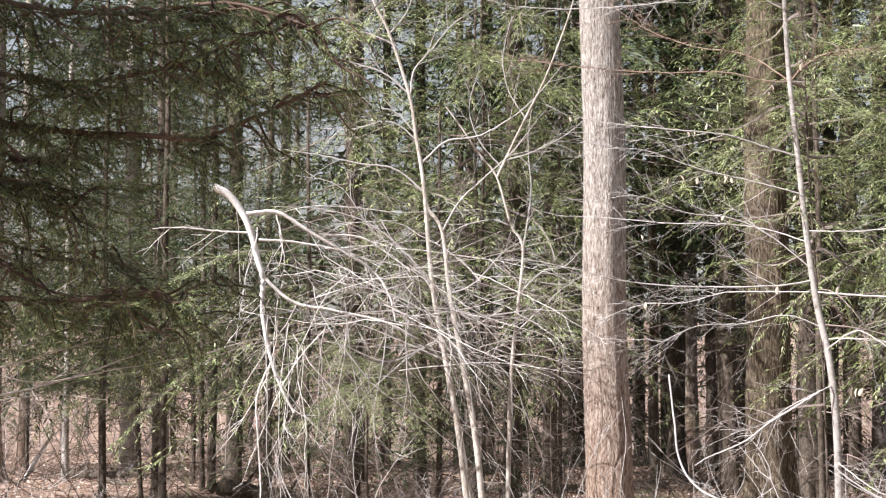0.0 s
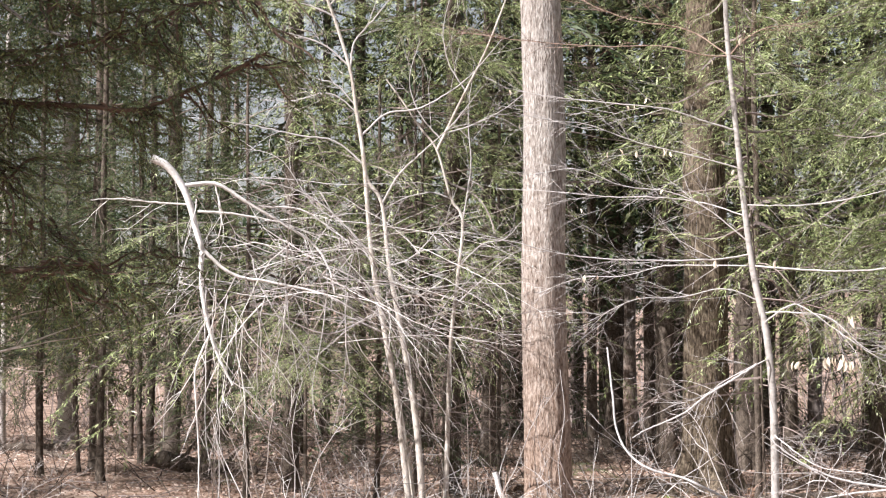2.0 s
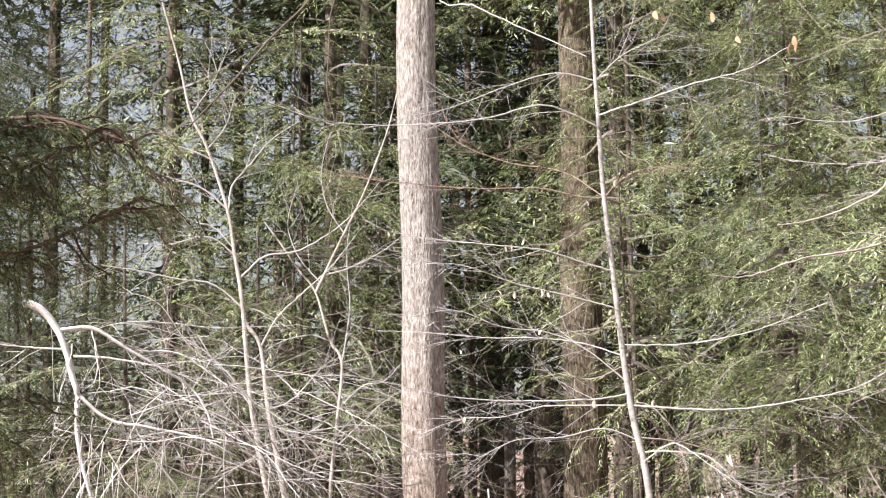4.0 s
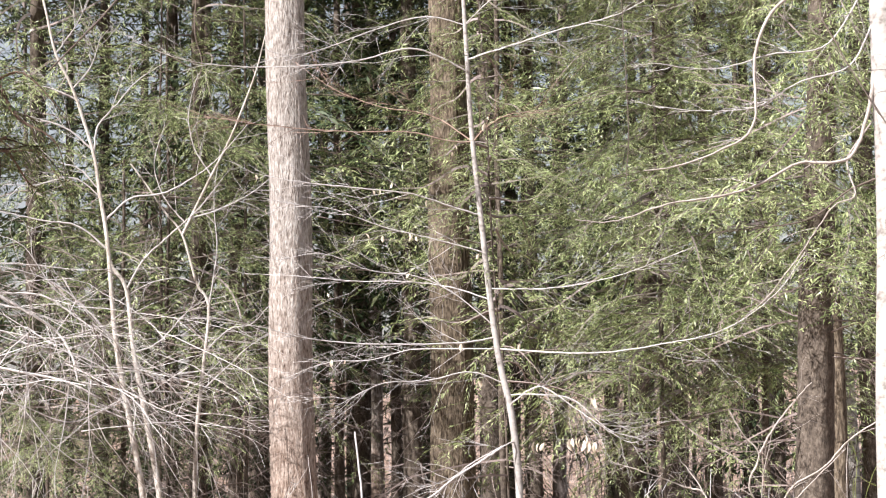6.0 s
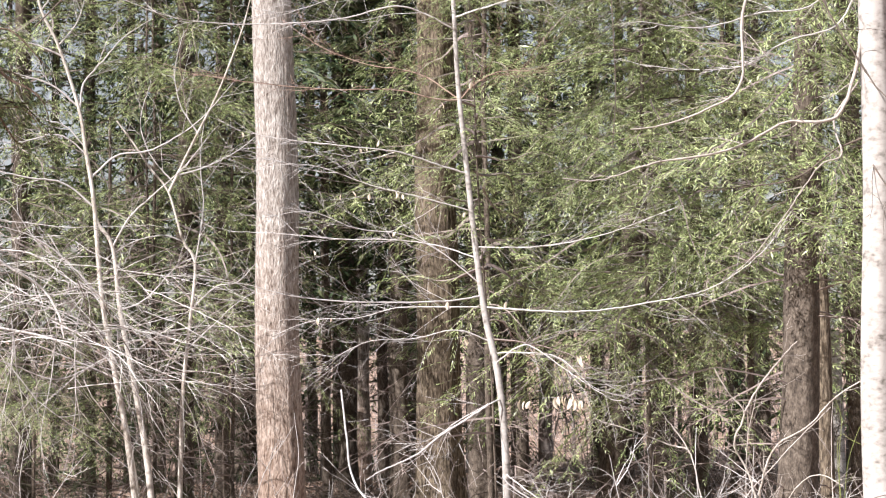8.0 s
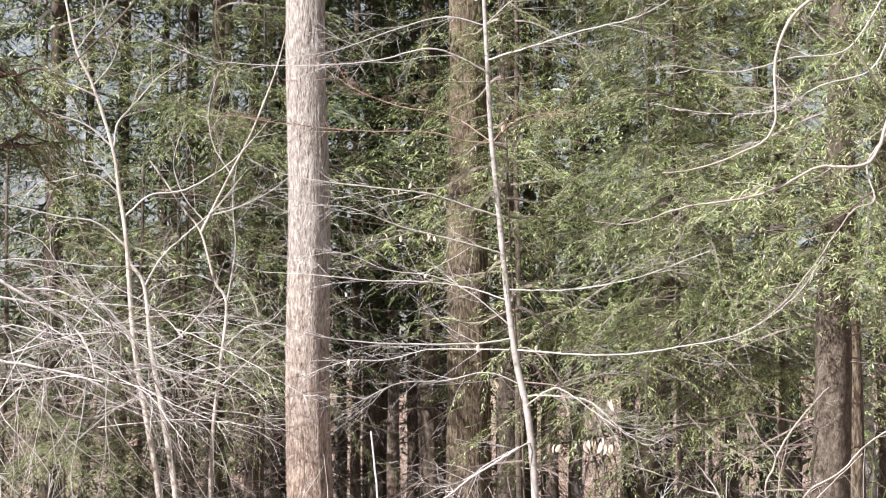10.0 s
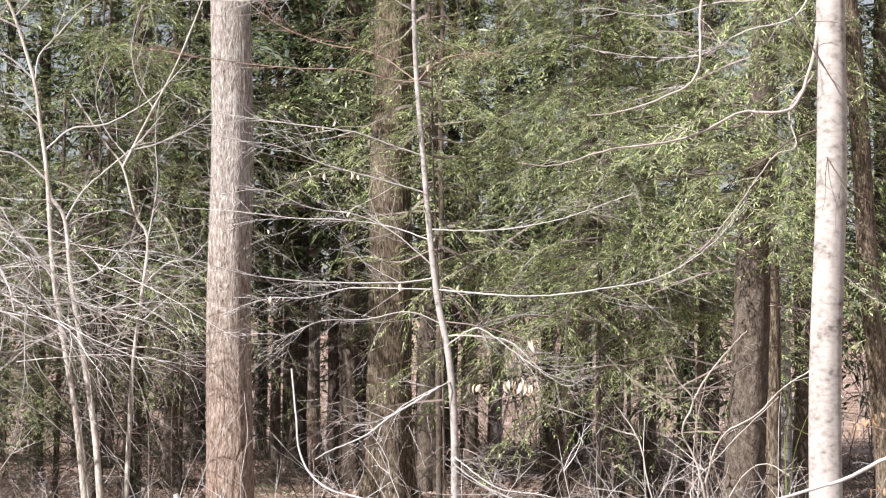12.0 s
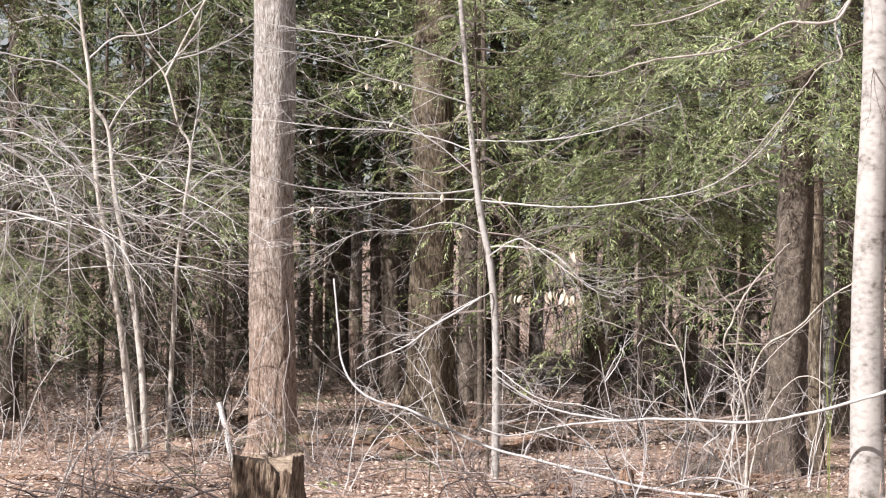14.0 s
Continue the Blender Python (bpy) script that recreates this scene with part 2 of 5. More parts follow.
def trunk_mesh(rng, base, height, r0, r1, lean=(0, 0), flare=0.5, sides=28, step=0.14, lobes=5, rough=0.03, curve=0.0, ridges=(0, 0.0)):
    """A tapering stem with root flare and uneven girth."""
    rings = max(8, int(height / step))
    ph, ph2 = rng.random(8) * 6.28, rng.random(8) * 6.28
    ang = np.arange(sides) * 2 * np.pi / sides
    z = np.linspace(-0.12, height, rings)
    rad = r0 + (r1 - r0) * np.clip(z / height, 0, 1)
    fl = flare * r0 * np.exp(-np.clip(z, 0, None) / (0.9 * r0 + 0.12))
    V = np.zeros((rings, sides, 3))
    cx = base[0] + lean[0] * z + curve * np.sin(z * 0.7 + ph[0]) * 0.06 + 0.012 * np.sin(z * 1.9 + ph[1])
    cy = base[1] + lean[1] * z + 0.012 * np.sin(z * 1.6 + ph[2])
    lobe = 0.5 + 0.5 * np.cos(lobes * ang + ph[3]) + 0.3 * np.cos((lobes - 2) * ang + ph[4])
    for k in range(rings):
        wob = rough * (np.sin(3 * ang + z[k] * 0.8 + ph2[0]) + 0.7 * np.sin(5 * ang - z[k] * 1.3 + ph2[1]) + 0.6 * np.sin(9 * ang + 0.6 * z[k] + ph2[2]))
        wob = wob + rng.normal(0, rough * 0.3, sides)
        if ridges[0]:
            sway = 0.9 * np.sin(5.3 * z[k] + 3 * ang + ph[5]) + 0.8 * np.sin(11.1 * z[k] + 7 * ang + ph[6]) + rng.normal(0, 0.35, sides) + 0.05 * k * np.sin(4 * ang)
            wob = wob + ridges[1] * (np.abs(np.sin(0.5 * ridges[0] * ang + sway)) - 0.5)
        rr = rad[k] * (1 + wob) + fl[k] * lobe
        V[k] = np.stack([cx[k] + rr * np.cos(ang), cy[k] + rr * np.sin(ang), np.full(sides, base[2] + z[k])], axis=1)
    idx = np.arange(rings * sides).reshape(rings, sides)
    nx = np.roll(idx, -1, axis=1)
    return V.reshape(-1, 3), np.stack([idx[:-1], nx[:-1], nx[1:], idx[1:]], axis=-1).reshape(-1, 4)


# ---- hemlock boughs ----
def bough_template(seed, length, width, pitch, gap, leaf, thick, droop, woody=0.005):
    """A flat, feathery bough along +x: small sprigs of needles set along its twigs, and its wood."""
    rng = rng_of(seed)
    n = 14
    s = np.linspace(0, 1, n)
    axis = np.stack([length * s, 0.06 * np.sin(s * 5 + seed) * length, -droop * length * s ** 2.2 + 0.05 * np.sin(s * 8 + 2 * seed)], axis=1)
    wood = [(axis, 0.016 * (1.05 - s))]
    sprigs = []

    def sprig_row(line, lead):
        """Small pointed sprigs on both sides of a twig, four corners each."""
        total = np.linalg.norm(np.diff(line, axis=0), axis=1).sum()
        m = max(2, int(total / gap))
        t = np.linspace(lead, 1.0, m)
        at = np.linspace(0, 1, len(line))
        pos = np.stack([np.interp(t, at, line[:, k]) for k in range(3)], axis=1)
        tan = np.stack([np.interp(t, at, np.gradient(line[:, k])) for k in range(3)], axis=1)
        tan /= np.linalg.norm(tan, axis=1, keepdims=True) + 1e-9
        flat = np.cross(tan, np.array([0, 0, 1.0]))
        for sg in (-1, 1):
            keep = rng.random(m) > 0.08
            ln = (leaf * (0.5 + 0.9 * rng.random(m)) * (1.2 - 0.55 * t))[:, None]
            d = tan * rng.uniform(0.4, 1.1, (m, 1)) + flat * sg * rng.uniform(0.45, 1.0, (m, 1)) + rng.normal(0, 0.15, (m, 3))
            d /= np.linalg.norm(d, axis=1, keepdims=True)
            sd = np.cross(d, np.array([0, 0, 1.0]) + rng.normal(0, 0.4, (m, 3)))
            sd /= np.linalg.norm(sd, axis=1, keepdims=True) + 1e-9
            w = thick * rng.uniform(0.65, 1.3, (m, 1))
            mid = pos + d * ln * 0.45
            tip = pos + d * ln - np.array([0, 0, 1.0]) * ln * rng.uniform(0.0, 0.25, (m, 1))
            sprigs.append(np.stack([pos, mid + sd * w, tip, mid - sd * w], axis=1)[keep])

    sprig_row(axis[2:], 0.1)
    u = 0.12
    side = 1
    while u < 0.98:
        k = u * (n - 1)
        i = min(int(k), n - 2)
        p = axis[i] + (axis[i + 1] - axis[i]) * (k - i)
        ln = width * (min(1.0, u / 0.25) * (1 - u) ** 0.55 + 0.15) * rng.choice([0.4, 0.7, 1.0, 1.3]) * rng.uniform(0.8, 1.15)
        a = rng.uniform(0.55, 1.35) * side
        d = np.array([math.cos(a), math.sin(a), rng.normal(0.03, 0.16)])
        tw = shoot(rng, p, d, ln, woody, 5, 0.2 + 0.5 * droop + 0.6 * rng.random(), 0.16)
        if woody:
            wood.append((tw[0][::4], tw[1][::4]))
        sprig_row(tw[0], 0.08)
        side = -side
        u += pitch * rng.uniform(0.7, 1.4) / length
    v = np.concatenate(sprigs)
    k = 4 * np.arange(len(v))[:, None]
    tri = np.concatenate([k + np.array([0, 1, 3]), k + np.array([1, 2, 3])])
    wv, wq = tubes(wood, 3)
    return v.reshape(-1, 3), tri, wv, wq


FINE = [bough_template(11 + k, 2.3, 0.85, 0.064, 0.033, 0.064, 0.005, 0.14 + 0.08 * (k % 4), 0.002) for k in range(8)]
MID = [bough_template(21 + k, 2.4, 0.9, 0.1, 0.05, 0.1, 0.008, 0.14 + 0.08 * (k % 4), 0.003) for k in range(6)]
COARSE = [bough_template(41 + k, 2.6, 1.0, 0.15, 0.085, 0.17, 0.015, 0.14 + 0.07 * (k % 4), 0) for k in range(5)]
# Wide coarse boughs for above the view, unseen, there to cast shade.
SHADE_CASTERS = [bough_template(61 + k, 2.8, 1.1, 0.3, 0.2, 0.45, 0.06, 0.14 + 0.07 * (k % 4), 0) for k in range(4)]
SPRAY = [bough_template(91 + k, 0.8, 0.34, 0.052, 0.032, 0.058, 0.0052, 0.2 + 0.1 * (k % 3), 0.0015) for k in range(6)]


def crown(rng, axis, spots, bank, mats, parent, label="", high=0):
    """Boughs at spots (height, bearing, length, tilt) on a stem; axis gives the stem's centre at a height. Above high, and behind the stem, they are coarser."""
    away = math.atan2(parent.location.y, parent.location.x)
    leaves, leaf_t, wood_v, wood_q, nl, nv = [], [], [], [], 0, 0
    for z, bearing, size, tilt in spots:
        kind = SHADE_CASTERS if high and z > high else MID if bank is FINE and abs(math.remainder(bearing - away, 2 * math.pi)) < 1.0 else bank
        lv, lt, wv, wq = kind[rng.integers(len(kind))]
        m = np.array((Matrix.Rotation(bearing, 3, "Z") @ Matrix.Rotation(-tilt, 3, "Y") @ Matrix.Rotation(rng.normal(0, 0.25), 3, "X")))
        sc = size * np.array([1.0, rng.choice([-1.0, 1.0]) * rng.uniform(0.85, 1.15), 1.0])
        root = np.array(axis(z))
        leaves.append((lv * sc) @ m.T + root)
        leaf_t.append(lt + nl)
        nl += len(lv)
        wood_v.append((wv * sc) @ m.T + root)
        wood_q.append(wq + nv)
        nv += len(wv)
    L = np.concatenate(leaves)
    Wv = np.concatenate(wood_v)
    Wq = np.concatenate(wood_q)
    Wq = np.vstack([Wq[:, [0, 1, 2]], Wq[:, [0, 2, 3]]])
    lq = np.concatenate(leaf_t) + len(Wv)
    slots = np.concatenate([np.zeros(len(Wq)), np.ones(len(lq))])
    return part("crown", np.vstack([Wv, L]), np.vstack([Wq, lq]), mats, parent, label, slots)


def hemlock(seed, x, y, r, low, top, count, bank=None, lean=(0, 0), dead=14, facing=0.6, reach=1.0, label="", mats=None, flare=0.5, dead_top=None, dead_mat=None):
    """A hemlock: stem, green crown from low to top, bare dead limbs beneath."""
    rng = rng_of(seed)
    base = (x, y, gz(x, y) - 0.02)
    t = thing("hemlock_tree", base, label or "dark hemlock tree with feathery drooping green boughs", "tree", "hemlocks of the wood")
    tall = top > 8.5 and (y > 30 or (x > -2 and y > 24))
    hgt = top + (5.5 if tall else 1.0)
    v, q = trunk_mesh(rng, base, hgt, r, r * 0.45, lean, flare, (24 if r > 0.13 else 12) if y < 35 else 10, 0.15 if y < 35 else 0.5, 5, 0.035)
    part("trunk", v, q, BARK_HEMLOCK, t, "brown scaly bark", smooth=True)

    def axis(z):
        return base[0] + lean[0] * z, base[1] + lean[1] * z, base[2] + z
    spots = []
    toward = math.atan2(-y, -x)
    for k in range(count):
        z = low + (top - low) * ((k + rng.random()) / count)
        b = rng.uniform(-math.pi, math.pi)
        dip = rng.normal(0.02, 0.16)
        if rng.random() < facing:
            b = toward + rng.normal(0, 0.85)
            dip -= 0.2
        size = reach * rng.uniform(0.7, 1.3) * (1.05 - 0.5 * (z - low) / (top - low + 3))
        spots.append((z, b, size, dip))
    # Extra unseen boughs above the view, added to darken the wood behind.
    if tall:
        for _ in range(22):
            z = rng.uniform(top - 1.0, top + 4.5)
            spots.append((z, rng.uniform(-math.pi, math.pi), max(1.0, reach) * rng.uniform(0.6, 1.0) * (1.2 - 0.12 * (z - top)), rng.normal(0.0, 0.15)))
    if spots:
        crown(rng, axis, spots, bank or FINE, mats or [TWIG_DARK, NEEDLES], t, high=3.0 + 0.28 * y)
    if dead:
        for _ in range(dead):
            z = rng.uniform(0.5, dead_top or low + 1.0)
            b = rng.uniform(-math.pi, math.pi)
            limb = shoot(rng, axis(z), (math.cos(b), math.sin(b), rng.normal(0.05, 0.2)), rng.uniform(0.7, 1.8), 0.012, 6, 0.5, 0.12)
            lines = [limb] + sprays(rng, limb[0], limb[1], 7, 0.6, 0.8, 0.3, 2 if y < 33 else 1, 0.15, 0.004)
            dv, dq = tubes(lines, 3)
            part("dead_limb", dv, dq, dead_mat or TWIG_GREY, t, "bare dead limb with fine twigs")
    return t


def stem(points, r0, r1, sides=10, n=None):
    p = spline(points, n or max(10, len(points) * 6))
    return p, np.linspace(r0, r1, len(p))


GROWN = {}


def branch_part(name, rng, points, r0, r1, mat, parent, label="", twigs=0, length=0.4, levels=1, sag=0.0, spread=0.8, sides=5, flat=0.7, tr=None, wobble=0.14):
    """A limb through points, with side twigs in the same mesh."""
    ln = stem(points, r0, r1)
    jig = rng.normal(0, min(0.0022, r0 * 0.25), ln[0].shape)
    jig[0] = jig[-1] = 0
    ln = (ln[0] + jig, ln[1])
    v, q = tubes([ln], sides)
    if twigs:
        v2, q2 = tubes(sprays(rng, ln[0], ln[1], twigs, length, spread, sag, levels, 0.1, tr, wobble, flat), 3)
        v, q = np.vstack([v, v2]), np.vstack([q, q2 + len(v)])
    ob = part(name, v, q, mat, parent, label, smooth=True)
    GROWN.setdefault(parent.name, []).append((ob, ln[0]))
    return ln


# ---- ground ----
def ground_sheet():
    rs = np.concatenate([np.arange(0.0, 60.0, 1.0), np.geomspace(60, 1500, 26)])
    az = np.linspace(0, 2 * np.pi, 289)[:-1]
    v = [(r * math.sin(a), r * math.cos(a), gz(r * math.sin(a), r * math.cos(a))) for r in rs for a in az]
    n = len(az)
    idx = np.arange(len(v)).reshape(len(rs), n)
    nx = np.roll(idx, -1, axis=1)
    q = np.stack([idx[:-1], idx[1:], nx[1:], nx[:-1]], axis=-1).reshape(-1, 4)
    tagged(new("ground", mesh_of("ground", v, q, [GROUND], smooth=True)), "woodland floor of brown and pinkish leaf litter", "ground", kind="structure")


ground_sheet()

# ---- large trunks ----
def big_tree(seed, name, x, y, r0, r1, height, mat, label, lean=(0, 0), flare=0.5, group="", rough=0.03, sides=36, lobes=5, ridges=(0, 0.0)):
    rng = rng_of(seed)
    base = (x, y, gz(x, y) - 0.02)
    t = thing(name, base, label, "tree", group)
    v, q = trunk_mesh(rng, base, height, r0, r1, lean, flare, sides, 0.1, lobes, rough, 0.0, ridges)
    part("trunk", v, q, mat, t, smooth=True)
    return t


maple = big_tree(1, "maple_tree", -0.75, 20.19, lean=(-0.0123, 0), r0=0.245, r1=0.165, height=13, mat=BARK_MAPLE, label="tall straight hardwood trunk with pale furrowed grey bark", flare=0.4, rough=0.018, sides=110, ridges=(44, 0.03))
oak = big_tree(2, "oak_tree", 1.15, 25.97, lean=(0.0016, 0), r0=0.3, r1=0.21, height=15, mat=BARK_OAK, label="stout dark oak trunk with deeply furrowed bark", flare=1.5, rough=0.03, sides=110, ridges=(40, 0.06))
beech = big_tree(3, "beech_tree", 3.96, 14.47, lean=(0.0178, 0), r0=0.13, r1=0.085, height=11, mat=BARK_BEECH, label="smooth pale beech trunk bright in the sun", flare=0.22, rough=0.012)

def surface_roots(tree, seed, r, count, length, mat):
    """Roots that run out from the foot of a trunk."""
    rng = rng_of(seed)
    x, y = tree.location.x, tree.location.y
    for k in range(count):
        a = 2 * math.pi * (k + rng.uniform(-0.25, 0.25)) / count
        pts = []
        for j in range(7):
            d = r * 0.75 + length * j / 6 * rng.uniform(0.85, 1.1)
            px, py = x + d * math.cos(a + 0.12 * j * rng.normal(0, 1)), y + d * math.sin(a)
            pts.append((px, py, gz(px, py) + 0.16 * (1 - j / 6) ** 2 - 0.02 * j / 6))
        p = spline(pts, 12)
        v, q = tubes([(p, np.linspace(r * 0.42, r * 0.08, 12))], 9)
        part("root", v, q, mat, tree, smooth=True)


surface_roots(oak, 4, 0.3, 6, 0.45, BARK_OAK)
surface_roots(maple, 5, 0.24, 6, 0.28, BARK_MAPLE)

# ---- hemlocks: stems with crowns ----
# Crown materials with light put in: sunlit tones in front, shade tones behind.
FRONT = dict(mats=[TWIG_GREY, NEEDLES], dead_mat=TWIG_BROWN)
DULL_SHADE = [TWIG_DARK, NEEDLES_DULL_SHADE]
DEEP_SHADE = [TWIG_DARK, NEEDLES_DEEP_SHADE]
hemlock(101, 3.63, 27.76, lean=(0.1076, 0), r=0.185, low=2.6, top=12, count=56, reach=1.35, **FRONT)
hemlock(102, 5.21, 32.59, 0.24, 3.2, 15, 44, bank=MID, reach=1.4)
hemlock(103, 5.32, 29.52, 0.14, 2.5, 12, 50, reach=1.3, **FRONT)
hemlock(104, 4.41, 19.30, lean=(0.0518, 0), r=0.21, low=3.2, top=9, count=66, bank=MID, flare=0.9, reach=0.8, facing=0.75, **FRONT)
hemlock(105, 0.81, 33.99, 0.17, 5.4, 15, 40, bank=MID, reach=1.4, dead=28, dead_top=7)
hemlock(106, 2.13, 32.93, 0.19, 5.0, 15, 42, bank=MID, reach=1.4, dead=28, dead_top=7)
hemlock(107, -4.40, 25.62, 0.12, 2.4, 11, 64, dead=20, dead_top=4.0, reach=1.3, **FRONT)
hemlock(108, -2.21, 25.40, 0.13, 2.6, 11, 62, dead=30, dead_top=4.4, reach=1.1, **FRONT)
hemlock(109, -7.79, 33.10, 0.15, 2.3, 12, 56, bank=MID, dead=14, reach=1.3, mats=DEEP_SHADE, facing=0.25)
hemlock(110, -8.39, 30.36, 0.1, 2.4, 12, 54, bank=MID, reach=1.15, mats=DEEP_SHADE, facing=0.2)
hemlock(111, -10.92, 27.51, 0.12, 2.35, 5.6, 32, dead=30, dead_top=3.4, bank=MID, reach=1.2, mats=DEEP_SHADE, facing=0.2)
hemlock(133, -7.55, 27.6, 0.06, 1.55, 8.5, 46, bank=MID, dead=8, reach=0.85, mats=DEEP_SHADE, facing=0.3, label="young hemlock boughed nearly to the ground")
hemlock(134, -6.2, 28.6, 0.07, 1.5, 9.0, 46, bank=MID, dead=8, reach=0.85, mats=DEEP_SHADE, facing=0.3, label="young hemlock boughed nearly to the ground")
hemlock(135, -8.9, 29.0, 0.06, 1.6, 8.0, 40, bank=MID, dead=8, reach=0.8, mats=DEEP_SHADE, facing=0.3, label="young hemlock boughed nearly to the ground")
hemlock(122, 3.73, 24.21, 0.035, 2.5, 8.5, 76, reach=1.15, dead=12, **FRONT)
hemlock(136, 1.75, 24.9, 0.045, 4.7, 9.0, 36, reach=0.7, dead=10, dead_top=4.5, **FRONT)
# Two trees added so that dark needles stand in for black shade gaps.
hemlock(137, -4.7, 24.0, 0.04, 0.8, 4.5, 40, bank=MID, reach=0.6, dead=6, mats=DEEP_SHADE, facing=0.4, label="young hemlock boughed nearly to the ground")
hemlock(138, -3.1, 24.6, 0.04, 0.8, 4.5, 40, bank=MID, reach=0.6, dead=6, mats=DEEP_SHADE, facing=0.4, label="young hemlock boughed nearly to the ground")
hemlock(112, 6.65, 25.14, 0.16, 3.0, 12, 42, bank=MID, reach=1.3)
hemlock(113, 5.10, 24.48, 0.05, 2.4, 9, 62, reach=1.15, **FRONT)
# Stands out of view, added to cast shade across the clearing.
hemlock(114, -10.8, 18.6, 0.16, 2.8, 11, 26, bank=COARSE, reach=1.2, label="unseen hemlock added to cast shade on the clearing")
hemlock(115, -12.23, 42.27, 0.12, 2.6, 12, 60, bank=COARSE, reach=1.6, mats=DEEP_SHADE, facing=0.2)
hemlock(116, -17.18, 49.08, 0.1, 5.0, 11, 26, bank=COARSE, reach=1.5, mats=DEEP_SHADE)
# A second unseen tree, added to deepen the shade band.
hemlock(123, -13.2, 21.5, 0.15, 4.2, 9, 56, bank=COARSE, reach=0.95, facing=0.0, dead=0, label="unseen hemlock added to cast shade on the clearing")
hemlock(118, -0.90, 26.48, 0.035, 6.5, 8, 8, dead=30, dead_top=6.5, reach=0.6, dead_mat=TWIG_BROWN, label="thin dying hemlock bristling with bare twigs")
hemlock(121, 3.12, 40.88, 0.15, 4.5, 17, 50, bank=COARSE, reach=1.5, mats=DEEP_SHADE)
hemlock(119, 1.34, 27.97, 0.04, 5.0, 8, 10, dead=26, dead_top=5.0, reach=0.8, dead_mat=TWIG_BROWN, label="thin dying hemlock bristling with bare twigs")
hemlock(120, -2.60, 24.36, 0.025, 4.6, 7, 14, dead=16, dead_top=5.0, reach=0.7, dead_mat=TWIG_BROWN, label="thin dying hemlock bristling with bare twigs")
hemlock(124, -2.52, 24.47, 0.03, 5.0, 7, 9, dead=24, dead_top=5.2, reach=0.7, dead_mat=TWIG_BROWN, label="thin dying hemlock bristling with bare twigs")
hemlock(125, -1.58, 25.35, 0.03, 4.4, 7, 12, dead=24, dead_top=5.2, reach=0.8, dead_mat=TWIG_BROWN, label="thin dying hemlock bristling with bare twigs")
hemlock(126, -8.98, 34.86, 0.05, 1.45, 5.5, 46, bank=COARSE, dead=4, reach=0.75, mats=DULL_SHADE, facing=0.15, label="young hemlock boughed nearly to the ground")
hemlock(127, -11.48, 37.27, 0.05, 1.6, 5.5, 46, bank=COARSE, dead=4, reach=0.8, mats=DULL_SHADE, facing=0.15, label="young hemlock boughed nearly to the ground")
hemlock(130, -17.75, 40.26, 0.1, 2.6, 9.0, 44, bank=COARSE, dead=24, reach=1.0, mats=DEEP_SHADE, facing=0.2, dead_top=3.4)
hemlock(131, 1.46, 19.24, lean=(-0.0440, 0), r=0.013, low=3.0, top=6.2, count=26, bank=SPRAY, dead=5, dead_top=3.0, reach=1.1, facing=0.3, flare=0.2, label="spindly young hemlock beside the beech sapling", **FRONT)
hemlock(132, 5.56, 35.57, 0.05, 0.7, 4.6, 40, bank=COARSE, dead=4, reach=0.38, mats=DEEP_SHADE, facing=0.2, label="slim young hemlock dark in the shade")
hemlock(129, -15.15, 43.43, 0.05, 2.3, 6.0, 40, bank=COARSE, dead=4, reach=0.8, mats=DULL_SHADE, facing=0.15, label="young hemlock boughed nearly to the ground")
hemlock(128, -3.78, 23.09, 0.025, 1.6, 2.5, 26, dead=3, reach=0.5, facing=0.5, label="small hemlock sapling with sunlit boughs", **FRONT)
# farther back, filling the wood; some boughed to the ground; needle colours darkened for shade
BACK = [(-24.34, 52.64, 3.5), (-16.21, 44.12, 4.4), (-8.56, 41.12, 2.5), (-4.85, 35.67, 3.6), (-4.19, 41.79, 3.6), (-1.48, 37.97, 4.6),
        (-0.10, 40.00, 4.8), (1.55, 39.97, 4.8), (3.25, 37.86, 4.0), (5.55, 43.65, 4.2), (8.50, 42.15, 5.2), (9.58, 38.84, 2.8),
        (10.56, 34.42, 2.5), (14.73, 41.46, 2.5), (-16.40, 60.83, 3.5), (-6.33, 37.47, 3.0), (-2.31, 33.92, 4.2),
        (-7.60, 49.42, 0.6), (-5.37, 46.69, 0.6), (-4.28, 51.82, 0.5), (-2.56, 47.93, 0.5), (-0.41, 50.00, 0.5), (1.09, 51.99, 0.5), (3.04, 48.91, 0.5), 
        (-19.69, 67.17, 4.2), (-3.4, 58.0, 4.0), (-1.2, 56.0, 4.2),
        (1.8, 59.0, 4.0), (4.2, 56.0, 4.4), (6.9, 53.5, 4.2), (8.6, 58.0, 4.6), (11.6, 55.0, 4.4), (13.8, 50.0, 4.4)]
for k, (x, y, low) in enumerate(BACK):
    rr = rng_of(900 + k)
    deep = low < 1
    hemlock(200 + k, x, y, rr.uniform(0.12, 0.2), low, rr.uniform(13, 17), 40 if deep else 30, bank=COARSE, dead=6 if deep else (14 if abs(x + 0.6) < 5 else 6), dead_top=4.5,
            facing=0.3 if deep else 0.6, reach=1.5 if deep else 1.9, label="hemlock tree deeper in the shaded wood", mats=DEEP_SHADE)

